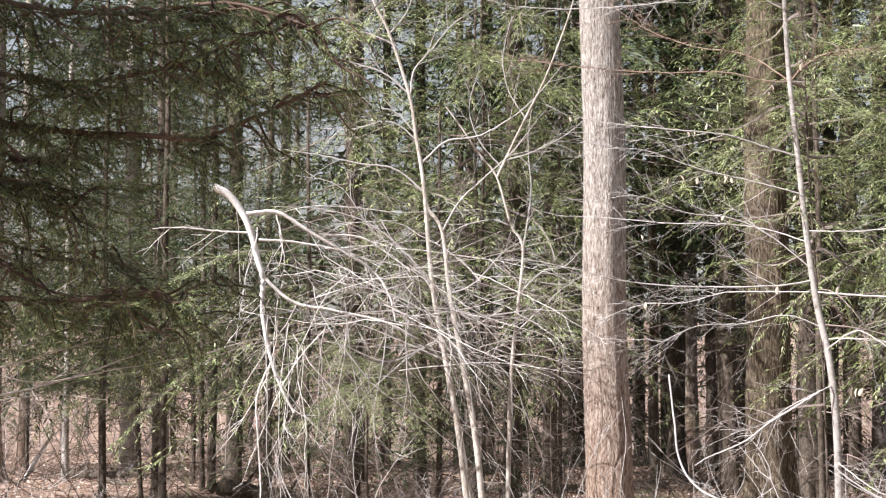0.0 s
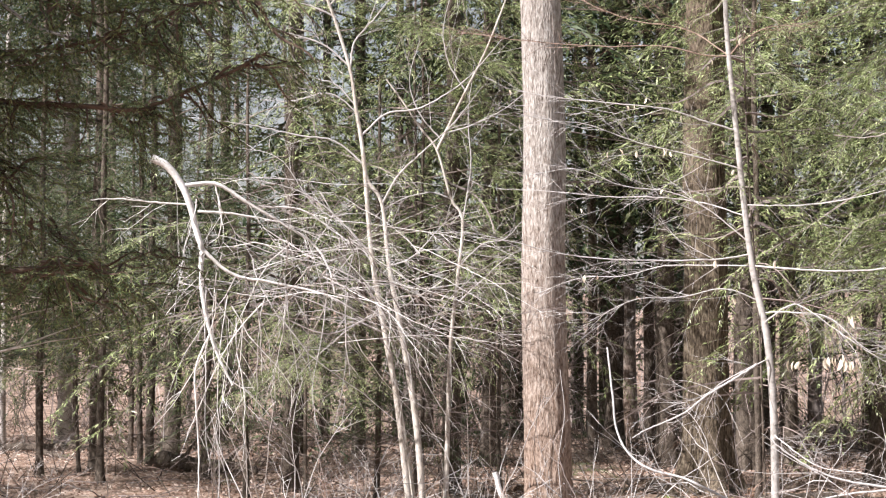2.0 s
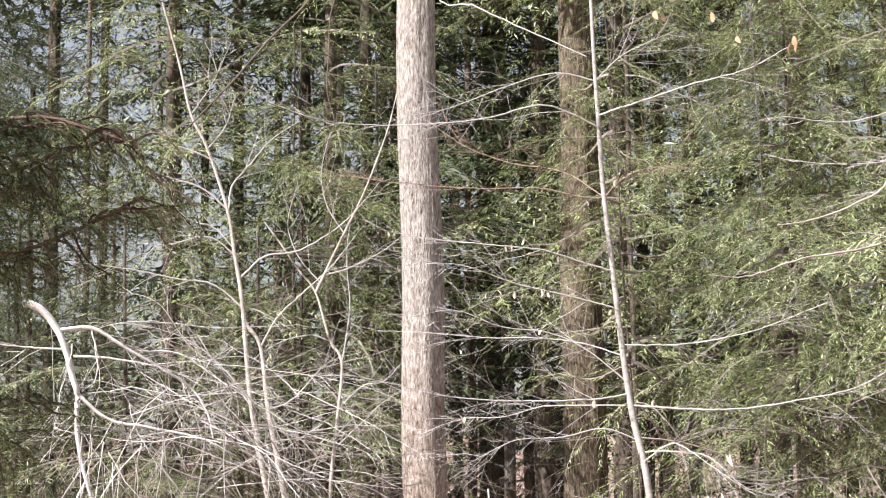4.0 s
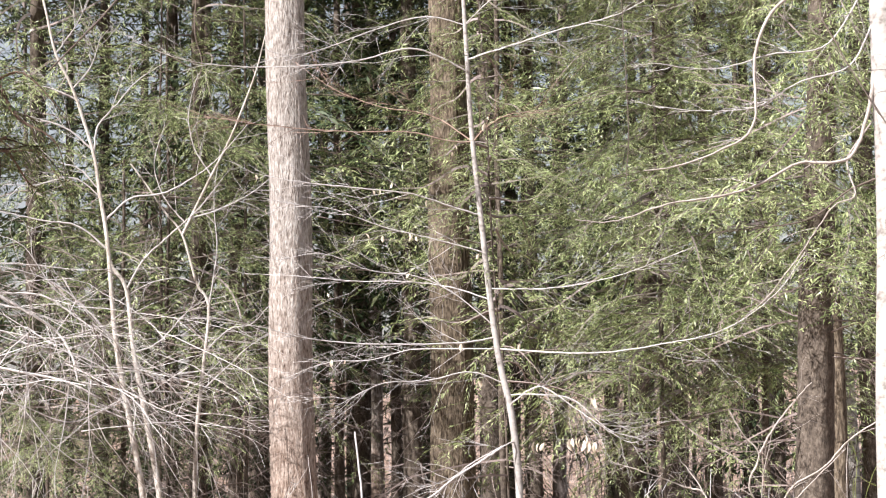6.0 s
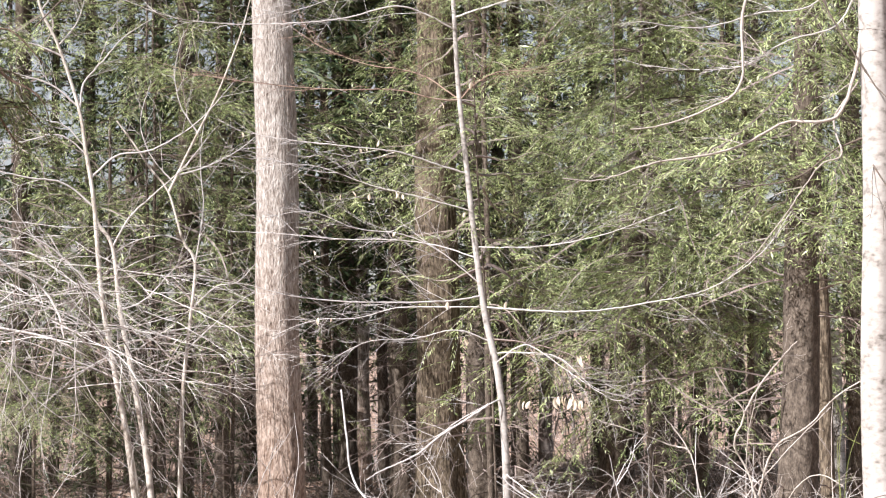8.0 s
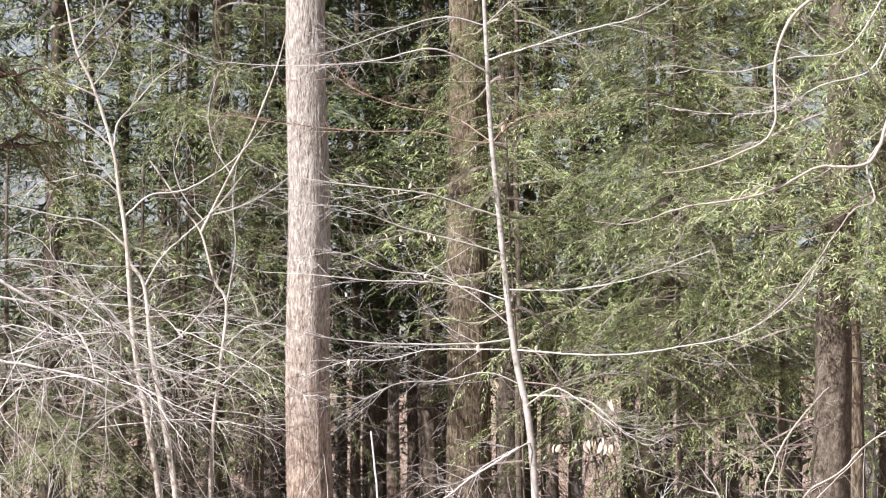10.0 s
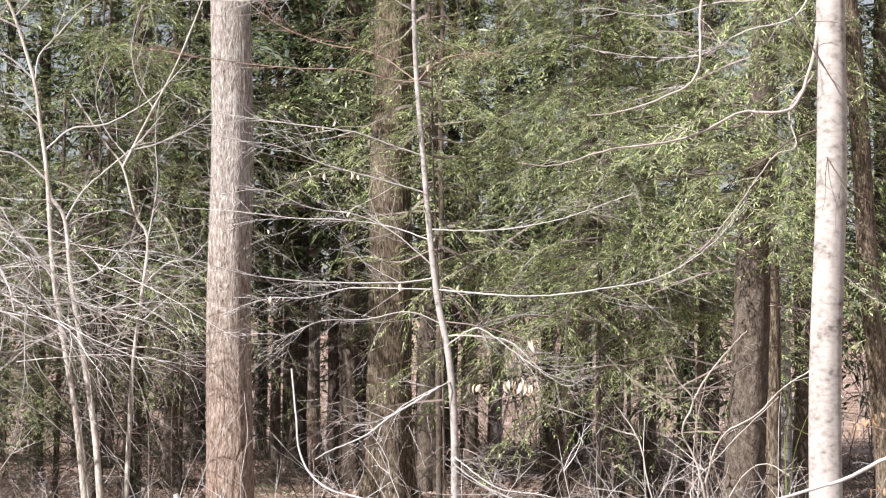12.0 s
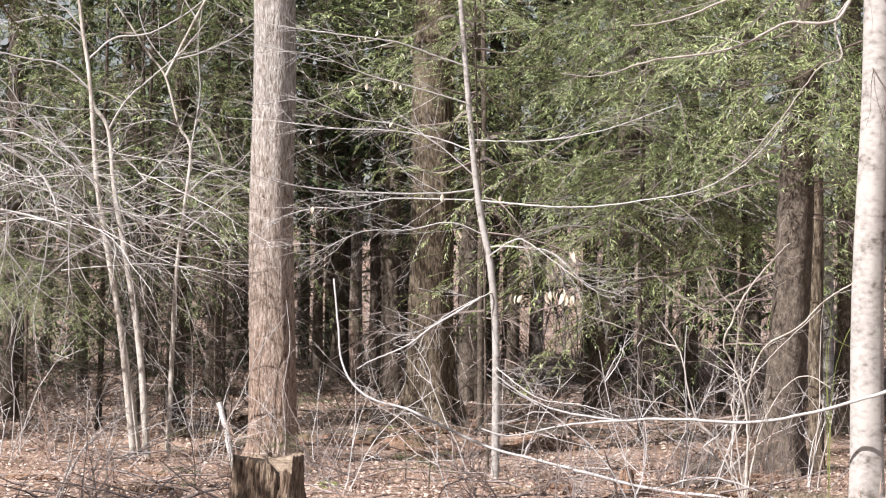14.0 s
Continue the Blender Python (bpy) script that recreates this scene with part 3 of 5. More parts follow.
# ---- the hemlock that overhangs the view, in its own shade ----
def overhanging_hemlock():
    x, y = -5.54, 10.08
    rng = rng_of(77)
    base = (x, y, gz(x, y) - 0.02)
    t = thing("hemlock_tree", base, "overhanging hemlock with dark shaded drooping boughs", "tree", "hemlocks of the wood")
    v, q = trunk_mesh(rng, base, 11, 0.22, 0.12, (0, 0), 0.5, 20, 0.2)
    part("trunk", v, q, BARK_HEMLOCK, t, "brown scaly bark", smooth=True)
    # Unseen boughs kept above the view, added to shade the limbs below.
    high = [(rng.uniform(4.9, 6.3), rng.normal(-1.8, 0.75), rng.uniform(0.6, 1.1), rng.normal(0.06, 0.08)) for _ in range(40)]

    def axis(z):
        return base[0], base[1], base[2] + z
    crown(rng, axis, high, SHADE_CASTERS, DULL_SHADE, t)
    # brown limbs, each hung with small drooping sprays
    limbs = [
        ([(x, y, 3.2)] + [(-4.54, 10.46, 3.47), (-4.03, 10.49, 3.23), (-3.43, 10.52, 3.13), (-2.99, 10.48, 3.10), (-2.64, 10.40, 3.07), (-2.17, 10.34, 3.24), (-1.91, 10.22, 3.34)], 0.034, 0.008, 100, (0.28, 0.62)),
        ([(x, y, 3.6)] + [(-4.54, 10.46, 3.73), (-3.93, 10.49, 3.49), (-3.39, 10.47, 3.41), (-2.90, 10.40, 3.46), (-2.43, 10.32, 3.59)], 0.026, 0.008, 90, (0.32, 0.75)),
        ([(x, y, 4.0)] + [(-4.55, 10.45, 4.13), (-3.80, 10.48, 3.88), (-3.12, 10.44, 3.79), (-2.50, 10.35, 3.82), (-2.02, 10.20, 3.65)], 0.026, 0.008, 84, (0.4, 0.9)),
        ([(x, y, 3.0)] + [(-4.53, 10.46, 2.99), (-4.13, 10.48, 2.91), (-3.75, 10.48, 2.83), (-3.41, 10.46, 2.70)], 0.022, 0.007, 70, (0.4, 0.9)),
        ([(x, y, 3.0)] + [(-4.48, 10.37, 2.35), (-4.08, 10.39, 2.23), (-3.76, 10.36, 2.18), (-3.39, 10.34, 2.16), (-3.14, 10.27, 2.18), (-2.81, 10.22, 2.20)], 0.03, 0.008, 60, (0.35, 0.75)),
        ([(x, y, 2.9)] + [(-4.48, 10.37, 2.54), (-3.98, 10.47, 2.45), (-3.52, 10.53, 2.22), (-3.06, 10.56, 2.13), (-2.61, 10.58, 2.29)], 0.016, 0.005, 50, (0.35, 0.75)),
        ([(x, y, 3.1)] + [(-4.93, 11.38, 3.38), (-4.50, 11.41, 3.24), (-4.16, 11.40, 3.12), (-3.85, 11.37, 3.08)], 0.02, 0.007, 60, (0.4, 0.9)),
        ([(x, y, 3.2)] + [(-5.08, 11.75, 2.92), (-4.57, 11.81, 2.70), (-4.05, 11.86, 2.56), (-3.63, 11.86, 2.56)], 0.018, 0.006, 50, (0.4, 0.8)),
    ]
    for pts, r0, r1, n, sizes in limbs:
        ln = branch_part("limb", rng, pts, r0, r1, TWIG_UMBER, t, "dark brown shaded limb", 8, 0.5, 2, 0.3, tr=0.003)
        hung = []
        for _ in range(n):
            k = int(rng.integers(int(len(ln[0]) * 0.35), len(ln[0])))
            hung.append((tuple(ln[0][k]), rng.normal(-0.2, 1.2), rng.uniform(*sizes), rng.normal(-0.25, 0.28)))
        crown(rng, lambda p: p, hung, SPRAY, [TWIG_UMBER, NEEDLES_HUNG_SHADE], t)
    branch_part("limb", rng, [(x, y, 4.6)] + [(-4.23, 10.48, 4.50), (-3.90, 10.55, 4.27), (-3.71, 10.57, 4.03), (-3.63, 10.54, 3.83), (-3.47, 10.54, 3.68), (-3.30, 10.55, 3.57), (-3.07, 10.56, 3.49)], 0.014, 0.009, TWIG_PALE, t, "bare pale limb", 2, 0.2, 1, 0.0, tr=0.004)
    branch_part("limb", rng, [(x, y, 2.6)] + [(-4.45, 10.50, 1.57), (-4.00, 10.57, 1.61), (-3.52, 10.63, 1.72), (-2.96, 10.70, 1.91), (-2.63, 10.68, 2.00)], 0.012, 0.003, TWIG_PALE, t, "bare pale limb", 10, 0.7, 2, 0.15, flat=0.5, tr=0.0025)
    for pts in ([(-4.45, 10.50, 1.44), (-4.02, 10.53, 1.57), (-3.58, 10.54, 1.64), (-3.21, 10.52, 1.61)], [(-4.45, 10.49, 1.83), (-4.14, 10.55, 1.90), (-3.79, 10.61, 2.10), (-3.55, 10.62, 2.33)], [(-4.45, 10.49, 1.70), (-3.93, 10.54, 1.77), (-3.46, 10.55, 1.90), (-2.99, 10.53, 2.00), (-2.46, 10.52, 2.03)], [(-4.42, 10.40, 1.99), (-4.02, 10.43, 1.83), (-3.62, 10.44, 1.71), (-3.19, 10.45, 1.77), (-2.76, 10.44, 1.84)],
                [(-5.09, 11.96, 2.57), (-4.69, 11.94, 2.49), (-4.30, 11.92, 2.56), (-3.90, 11.88, 2.70)], [(-5.08, 11.96, 2.20), (-4.53, 11.83, 2.16), (-3.98, 11.67, 2.22), (-3.41, 11.51, 2.14)], [(-5.48, 12.88, 2.45), (-4.85, 12.78, 2.36), (-4.23, 12.65, 2.16), (-3.55, 12.51, 2.07)], [(-5.28, 12.43, 2.03), (-4.73, 12.47, 2.07), (-4.18, 12.49, 2.34), (-3.81, 12.43, 2.53)]):
        branch_part("limb", rng, [(x, y, 2.4)] + pts, 0.009, 0.0025, TWIG_MID, t, "", 12, 0.7, 2, 0.1, flat=0.5, tr=0.0022)


overhanging_hemlock()


# ---- bare saplings ----
def leaf_mesh():
    """A curled, hanging beech leaf."""
    v, q = [], []
    for k, (w, z) in enumerate([(0.003, 0), (0.016, -0.02), (0.021, -0.045), (0.014, -0.07), (0.002, -0.088)]):
        curl = 0.006 * math.sin(k * 0.9)
        v += [(-w, curl + w * 0.5, z), (0, curl, z), (w, curl + w * 0.5, z)]
    for k in range(4):
        a = 3 * k
        q += [(a, a + 1, a + 4, a + 3), (a + 1, a + 2, a + 5, a + 4)]
    return mesh_of("leaf", v, q, [LEAF_PALE], smooth=True)


LEAF = leaf_mesh()


def hang_leaf(rng, place, parent, size=1.0):
    ob = new("leaf", LEAF)
    place = np.array(place)
    near = min(GROWN.get(parent.name, []), key=lambda b: np.linalg.norm(b[1] - place, axis=1).min(), default=(parent, None))
    ob.parent = near[0]
    ob.location = Vector(place) - parent.location
    ob.rotation_euler = (rng.normal(0, 0.25), rng.normal(0, 0.3), rng.uniform(0, 6.28))
    ob.scale = (size * rng.uniform(0.8, 1.2),) * 3
    return ob


def beech_sapling():
    rng = rng_of(31)
    pts = [(1.48, 18.74, 0.57), (1.47, 18.74, 1.23), (1.41, 18.75, 1.99), (1.30, 18.76, 2.53), (1.22, 18.76, 3.13), (1.14, 18.77, 3.96), (1.06, 18.77, 4.84), (1.03, 18.77, 5.51), (1.00, 18.77, 6.19), (0.98, 18.77, 6.98)]
    x, y = pts[0][0], pts[0][1]
    base = (x, y, gz(x, y) - 0.02)
    t = thing("beech_sapling", base, "slender pale beech sapling holding bleached withered leaves", "sapling")
    ln = stem([(x, y, base[2])] + pts[1:], 0.042, 0.017, n=60)
    v, q = tubes([ln], 10)
    part("stem", v, q, BARK_BEECH, t, smooth=True)
    limbs = [
        [(1.18, 18.76, 3.60), (0.70, 18.69, 3.73), (0.21, 18.60, 3.84), (-0.29, 18.50, 4.01), (-0.61, 18.39, 4.04), (-0.98, 18.27, 4.10)],
        [(1.10, 18.77, 3.92), (0.82, 18.66, 4.06), (0.48, 18.55, 4.16), (0.15, 18.44, 4.19), (-0.50, 18.31, 4.24), (-1.08, 18.17, 4.33)],
        [(1.28, 18.76, 2.75), (0.91, 18.62, 2.71), (0.14, 18.48, 2.70), (-0.50, 18.31, 2.74), (-0.98, 18.13, 2.85), (-1.49, 17.94, 2.95)],
        [(1.30, 18.75, 2.65), (0.81, 18.90, 2.67), (0.42, 19.04, 2.67), (0.03, 19.16, 2.58), (-0.39, 19.28, 2.57), (-0.82, 19.38, 2.42)],
        [(1.30, 18.75, 3.25), (1.64, 18.65, 3.23), (2.01, 18.53, 3.25), (2.44, 18.40, 3.33), (2.81, 18.27, 3.45), (3.12, 18.13, 3.57)],
        [(1.34, 18.75, 2.65), (1.73, 18.62, 2.61), (2.27, 18.46, 2.59), (2.85, 18.28, 2.66), (3.41, 18.08, 2.78), (3.87, 17.89, 3.11), (4.11, 17.73, 3.47)],
        [(1.00, 18.77, 5.46), (0.72, 18.67, 5.56), (0.44, 18.57, 5.61), (-0.06, 18.46, 5.47), (-0.49, 18.34, 5.40), (-1.14, 18.19, 5.36), (-1.71, 18.03, 5.40), (-2.17, 17.87, 5.55)],
        [(1.00, 18.77, 5.49), (1.33, 18.60, 5.60), (1.88, 18.40, 5.74), (2.46, 18.18, 5.85), (2.93, 17.96, 6.07)],
        [(1.05, 18.77, 4.75), (0.78, 18.86, 4.94), (0.50, 18.95, 5.05), (0.16, 19.04, 5.12), (-0.29, 19.12, 5.31), (-0.69, 19.19, 5.61)],
        [(1.04, 18.77, 4.67), (0.83, 18.70, 4.71), (0.44, 18.63, 4.79), (-0.06, 18.55, 4.78), (-0.50, 18.46, 4.79), (-1.04, 18.35, 4.83), (-1.52, 18.24, 4.89)],
        [(1.06, 18.77, 4.72), (1.22, 18.66, 4.85), (1.43, 18.54, 4.94), (1.75, 18.42, 4.94)],
        [(1.23, 18.76, 3.10), (0.82, 18.88, 3.28), (0.37, 19.00, 3.35), (-0.13, 19.10, 3.37), (-0.64, 19.19, 3.43), (-1.21, 19.26, 3.47)],
        [(1.24, 18.76, 2.93), (0.86, 18.70, 3.20), (0.48, 18.63, 3.37), (0.04, 18.56, 3.42), (-0.40, 18.48, 3.58), (-0.83, 18.38, 3.52)],
        [(1.36, 18.75, 2.32), (1.02, 18.70, 2.43), (0.58, 18.64, 2.35), (0.14, 18.57, 2.32), (-0.30, 18.50, 2.11)],
        [(1.38, 18.75, 2.15), (1.67, 18.63, 2.20), (1.99, 18.49, 2.14), (2.29, 18.36, 1.86), (2.60, 18.22, 1.75)],
        [(1.48, 18.74, 1.71), (1.34, 18.63, 1.72), (1.00, 18.52, 1.55), (0.78, 18.41, 1.40), (0.45, 18.29, 1.30)],
        [(0.97, 18.78, 5.87), (0.62, 18.74, 5.97), (0.17, 18.70, 5.85), (-0.28, 18.65, 5.67), (-0.78, 18.58, 5.49)],
        [(0.98, 18.77, 5.92), (1.28, 18.56, 6.10), (1.77, 18.31, 6.27)],
        [(1.36, 18.75, 2.09), (1.43, 18.65, 2.14), (1.68, 18.52, 2.27), (2.03, 18.39, 2.03), (2.27, 18.26, 1.85), (2.48, 18.13, 1.72), (2.64, 18.01, 1.79)],
        [(1.45, 18.74, 1.06), (1.53, 18.44, 0.97), (1.83, 18.11, 0.76), (2.22, 17.76, 0.71), (2.51, 17.42, 0.63)],
    ]
    for k, pts2 in enumerate(limbs):
        k0 = int(np.argmin(np.linalg.norm(ln[0] - np.array(pts2[0]), axis=1)))
        pts2 = [tuple(ln[0][k0])] + pts2[1:]
        branch_part("branch", rng, pts2, 0.0095 if k in (1, 2, 5, 6, 7) else 0.007, 0.0025, TWIG_RED if k in (8, 9, 10) else TWIG_PALE, t, "", 16, 0.95, 2, -0.04, 0.6, flat=0.4, tr=0.0031, wobble=0.11)
    spots = [(0.08, 18.40, 4.18), (0.14, 18.40, 4.18), (0.60, 18.39, 4.08), (-0.10, 18.40, 3.74), (-0.00, 18.40, 3.76), (0.17, 18.40, 3.74), (0.42, 18.40, 3.76), (0.46, 18.39, 3.75), (0.49, 18.39, 3.73), (-0.33, 18.40, 2.55), (-0.21, 18.40, 2.55), (0.87, 18.38, 4.62), (0.85, 18.38, 4.55), (1.17, 18.36, 4.82), (0.26, 18.40, 4.25), (0.42, 18.40, 3.37), (-0.37, 18.40, 3.19), (-1.05, 18.37, 4.34), (-0.95, 18.38, 4.01), (0.91, 18.38, 2.69), (1.47, 18.34, 2.68), (1.07, 18.37, 2.33), (0.97, 18.37, 3.83), (1.09, 18.37, 3.55)]
    for p in spots:
        hang_leaf(rng, p, t, rng.uniform(0.6, 0.85))
    for p in [(1.59, 18.33, 1.74), (1.63, 18.33, 1.73), (1.68, 18.32, 1.73), (1.95, 18.30, 1.77), (1.99, 18.29, 1.77), (2.02, 18.29, 1.76), (2.06, 18.28, 1.75), (2.09, 18.28, 1.74), (2.13, 18.28, 1.73), (2.16, 18.27, 1.73), (2.20, 18.27, 1.71), (2.12, 18.28, 2.16), (2.17, 18.27, 2.15), (2.07, 18.28, 1.80), (1.92, 18.30, 1.76)]:
        hang_leaf(rng, p, t, rng.uniform(0.9, 1.25))
    return t


sapling = beech_sapling()


def clump_of_saplings():
    """Two leaning stems that rise from one root."""
    rng = rng_of(32)
    a = [(-2.25, 20.88, 0.45), (-2.41, 20.86, 1.24), (-2.54, 20.85, 1.98), (-2.70, 20.83, 2.90), (-2.79, 20.81, 3.96), (-2.88, 20.80, 4.53), (-2.95, 20.79, 4.97), (-3.17, 20.76, 5.66), (-3.35, 20.73, 6.04), (-3.48, 20.71, 6.61), (-3.67, 20.68, 7.31)]
    b = [(-2.11, 20.89, 0.45), (-2.21, 20.88, 1.06), (-2.36, 20.87, 1.98), (-2.51, 20.85, 2.78), (-2.59, 20.84, 3.46), (-2.74, 20.82, 3.71), (-2.80, 20.81, 3.96)]
    d = [(-2.19, 20.99, 0.41), (-2.38, 20.96, 1.12), (-2.49, 20.95, 1.73), (-2.62, 20.94, 2.35)]
    x, y = b[0][0], b[0][1]
    base = (x, y, gz(x, y) - 0.02)
    t = thing("young_tree", base, "clump of leaning bare pale young stems", "sapling")
    for pts, r0, r1 in ((a, 0.038, 0.01), (b, 0.042, 0.018), (d, 0.028, 0.014)):
        ln = stem([(pts[0][0], pts[0][1], base[2])] + pts[1:], r0, r1, n=70)
        v, q = tubes([ln], 10)
        part("stem", v, q, BARK_SAPLING, t, smooth=True)
    limbs = [
        [(-2.94, 20.79, 4.98), (-2.90, 20.80, 5.25), (-2.70, 20.83, 5.50), (-2.48, 20.85, 5.76), (-2.17, 20.89, 5.98)], [(-2.97, 20.79, 5.00), (-3.23, 20.75, 5.22), (-3.60, 20.69, 5.34), (-3.96, 20.62, 5.46)], [(-3.10, 20.77, 5.53), (-3.41, 20.72, 5.66), (-3.78, 20.66, 5.72)],
        [(-2.59, 20.84, 3.46), (-2.40, 20.71, 3.76), (-2.14, 20.59, 3.99), (-1.79, 20.47, 4.28), (-1.45, 20.35, 4.68)], [(-2.79, 20.81, 3.90), (-3.10, 20.77, 4.15), (-3.47, 20.71, 4.21), (-4.08, 20.60, 4.33), (-4.68, 20.47, 4.39)], [(-2.82, 20.81, 4.21), (-2.55, 20.85, 4.46), (-2.17, 20.89, 4.53), (-1.68, 20.93, 4.84), (-1.24, 20.96, 5.34)],
        [(-2.70, 20.83, 2.90), (-3.10, 20.77, 3.34), (-3.47, 20.71, 3.59), (-3.95, 20.62, 3.71), (-4.44, 20.53, 3.73)], [(-2.67, 20.83, 2.78), (-2.97, 20.79, 3.21), (-3.34, 20.73, 3.46), (-3.71, 20.67, 3.96), (-4.20, 20.58, 4.08)], [(-2.85, 20.81, 4.46), (-3.16, 20.76, 4.68), (-3.59, 20.69, 4.59), (-4.02, 20.61, 4.61)],
        [(-2.51, 20.85, 2.78), (-2.24, 20.88, 2.90), (-1.87, 20.92, 3.28), (-1.50, 20.95, 3.40)], [(-2.54, 20.85, 2.04), (-3.09, 20.77, 2.29), (-3.58, 20.69, 2.47), (-4.07, 20.60, 2.53)], [(-3.17, 20.76, 5.66), (-2.98, 20.79, 5.91), (-2.86, 20.80, 6.29)], [(-3.35, 20.73, 6.04), (-3.11, 20.77, 6.42), (-2.92, 20.80, 6.87)],
        [(-2.67, 20.83, 2.53), (-3.16, 20.76, 2.78), (-3.71, 20.67, 2.90), (-4.25, 20.57, 3.09), (-4.61, 20.49, 3.11)], [(-2.61, 20.84, 2.29), (-3.14, 20.64, 2.04), (-3.66, 20.42, 2.22), (-4.11, 20.21, 2.27), (-4.61, 19.97, 2.15)], [(-2.89, 20.80, 4.56), (-3.10, 20.77, 4.78), (-3.41, 20.72, 4.90), (-3.72, 20.67, 5.28)],
    ]
    for k, p in enumerate(limbs):
        branch_part("branch", rng, p, 0.0125 if k < 6 else 0.009, 0.003, TWIG_PALE, t, "", 9, 0.65, 2, -0.05, 0.6, flat=0.8, tr=0.0038, wobble=0.1)


clump_of_saplings()


def forked_sapling():
    rng = rng_of(33)
    a = [(-1.94, 21.41, 0.45), (-1.90, 21.42, 1.55), (-1.88, 21.42, 1.99), (-1.82, 21.42, 2.56), (-1.75, 21.43, 3.32), (-1.88, 21.42, 3.57), (-2.04, 21.40, 4.12), (-2.23, 21.38, 4.37), (-2.42, 21.36, 4.66), (-2.61, 21.34, 4.92)]
    b = [(-2.04, 21.40, 4.12), (-1.95, 21.41, 4.31), (-1.72, 21.43, 4.79), (-1.53, 21.45, 5.17), (-1.37, 21.46, 5.56), (-1.21, 21.47, 6.01), (-1.08, 21.47, 6.52)]
    x, y = a[0][0], a[0][1]
    base = (x, y, gz(x, y) - 0.02)
    t = thing("young_tree", base, "thin forked bare grey sapling", "sapling")
    for pts, r0, r1 in (([(x, y, base[2])] + a[1:], 0.032, 0.008), (b, 0.016, 0.006)):
        v, q = tubes([stem(pts, r0, r1, n=50)], 8)
        part("stem", v, q, BARK_SAPLING, t, smooth=True)
    limbs = [[(-1.75, 21.43, 3.32), (-1.69, 21.43, 3.70), (-1.66, 21.44, 4.02), (-1.69, 21.43, 4.53), (-1.62, 21.44, 5.11)], [(-1.79, 21.43, 2.81), (-1.53, 21.45, 3.06), (-1.28, 21.46, 3.12), (-1.03, 21.48, 3.38)], [(-1.88, 21.42, 3.57), (-2.10, 21.40, 3.64), (-2.42, 21.36, 3.57), (-2.73, 21.33, 3.38)], [(-1.84, 21.42, 2.37), (-1.54, 21.45, 2.65), (-1.22, 21.47, 2.93), (-0.90, 21.48, 3.06)],
             [(-1.95, 21.41, 4.31), (-1.66, 21.44, 4.40), (-1.28, 21.46, 4.59), (-0.89, 21.48, 4.91)], [(-1.72, 21.43, 4.79), (-1.91, 21.42, 5.11), (-1.97, 21.41, 5.50), (-1.87, 21.42, 5.95)], [(-1.97, 21.41, 4.21), (-2.23, 21.38, 4.53), (-2.35, 21.37, 4.92), (-2.23, 21.38, 5.37)], [(-1.88, 21.42, 2.18), (-2.04, 21.40, 2.30), (-2.23, 21.38, 2.49), (-2.54, 21.35, 2.68)]]
    for p in limbs:
        branch_part("branch", rng, p, 0.009, 0.003, TWIG_PALE, t, "", 8, 0.65, 2, -0.05, 0.6, flat=0.9, tr=0.0038, wobble=0.11)


forked_sapling()


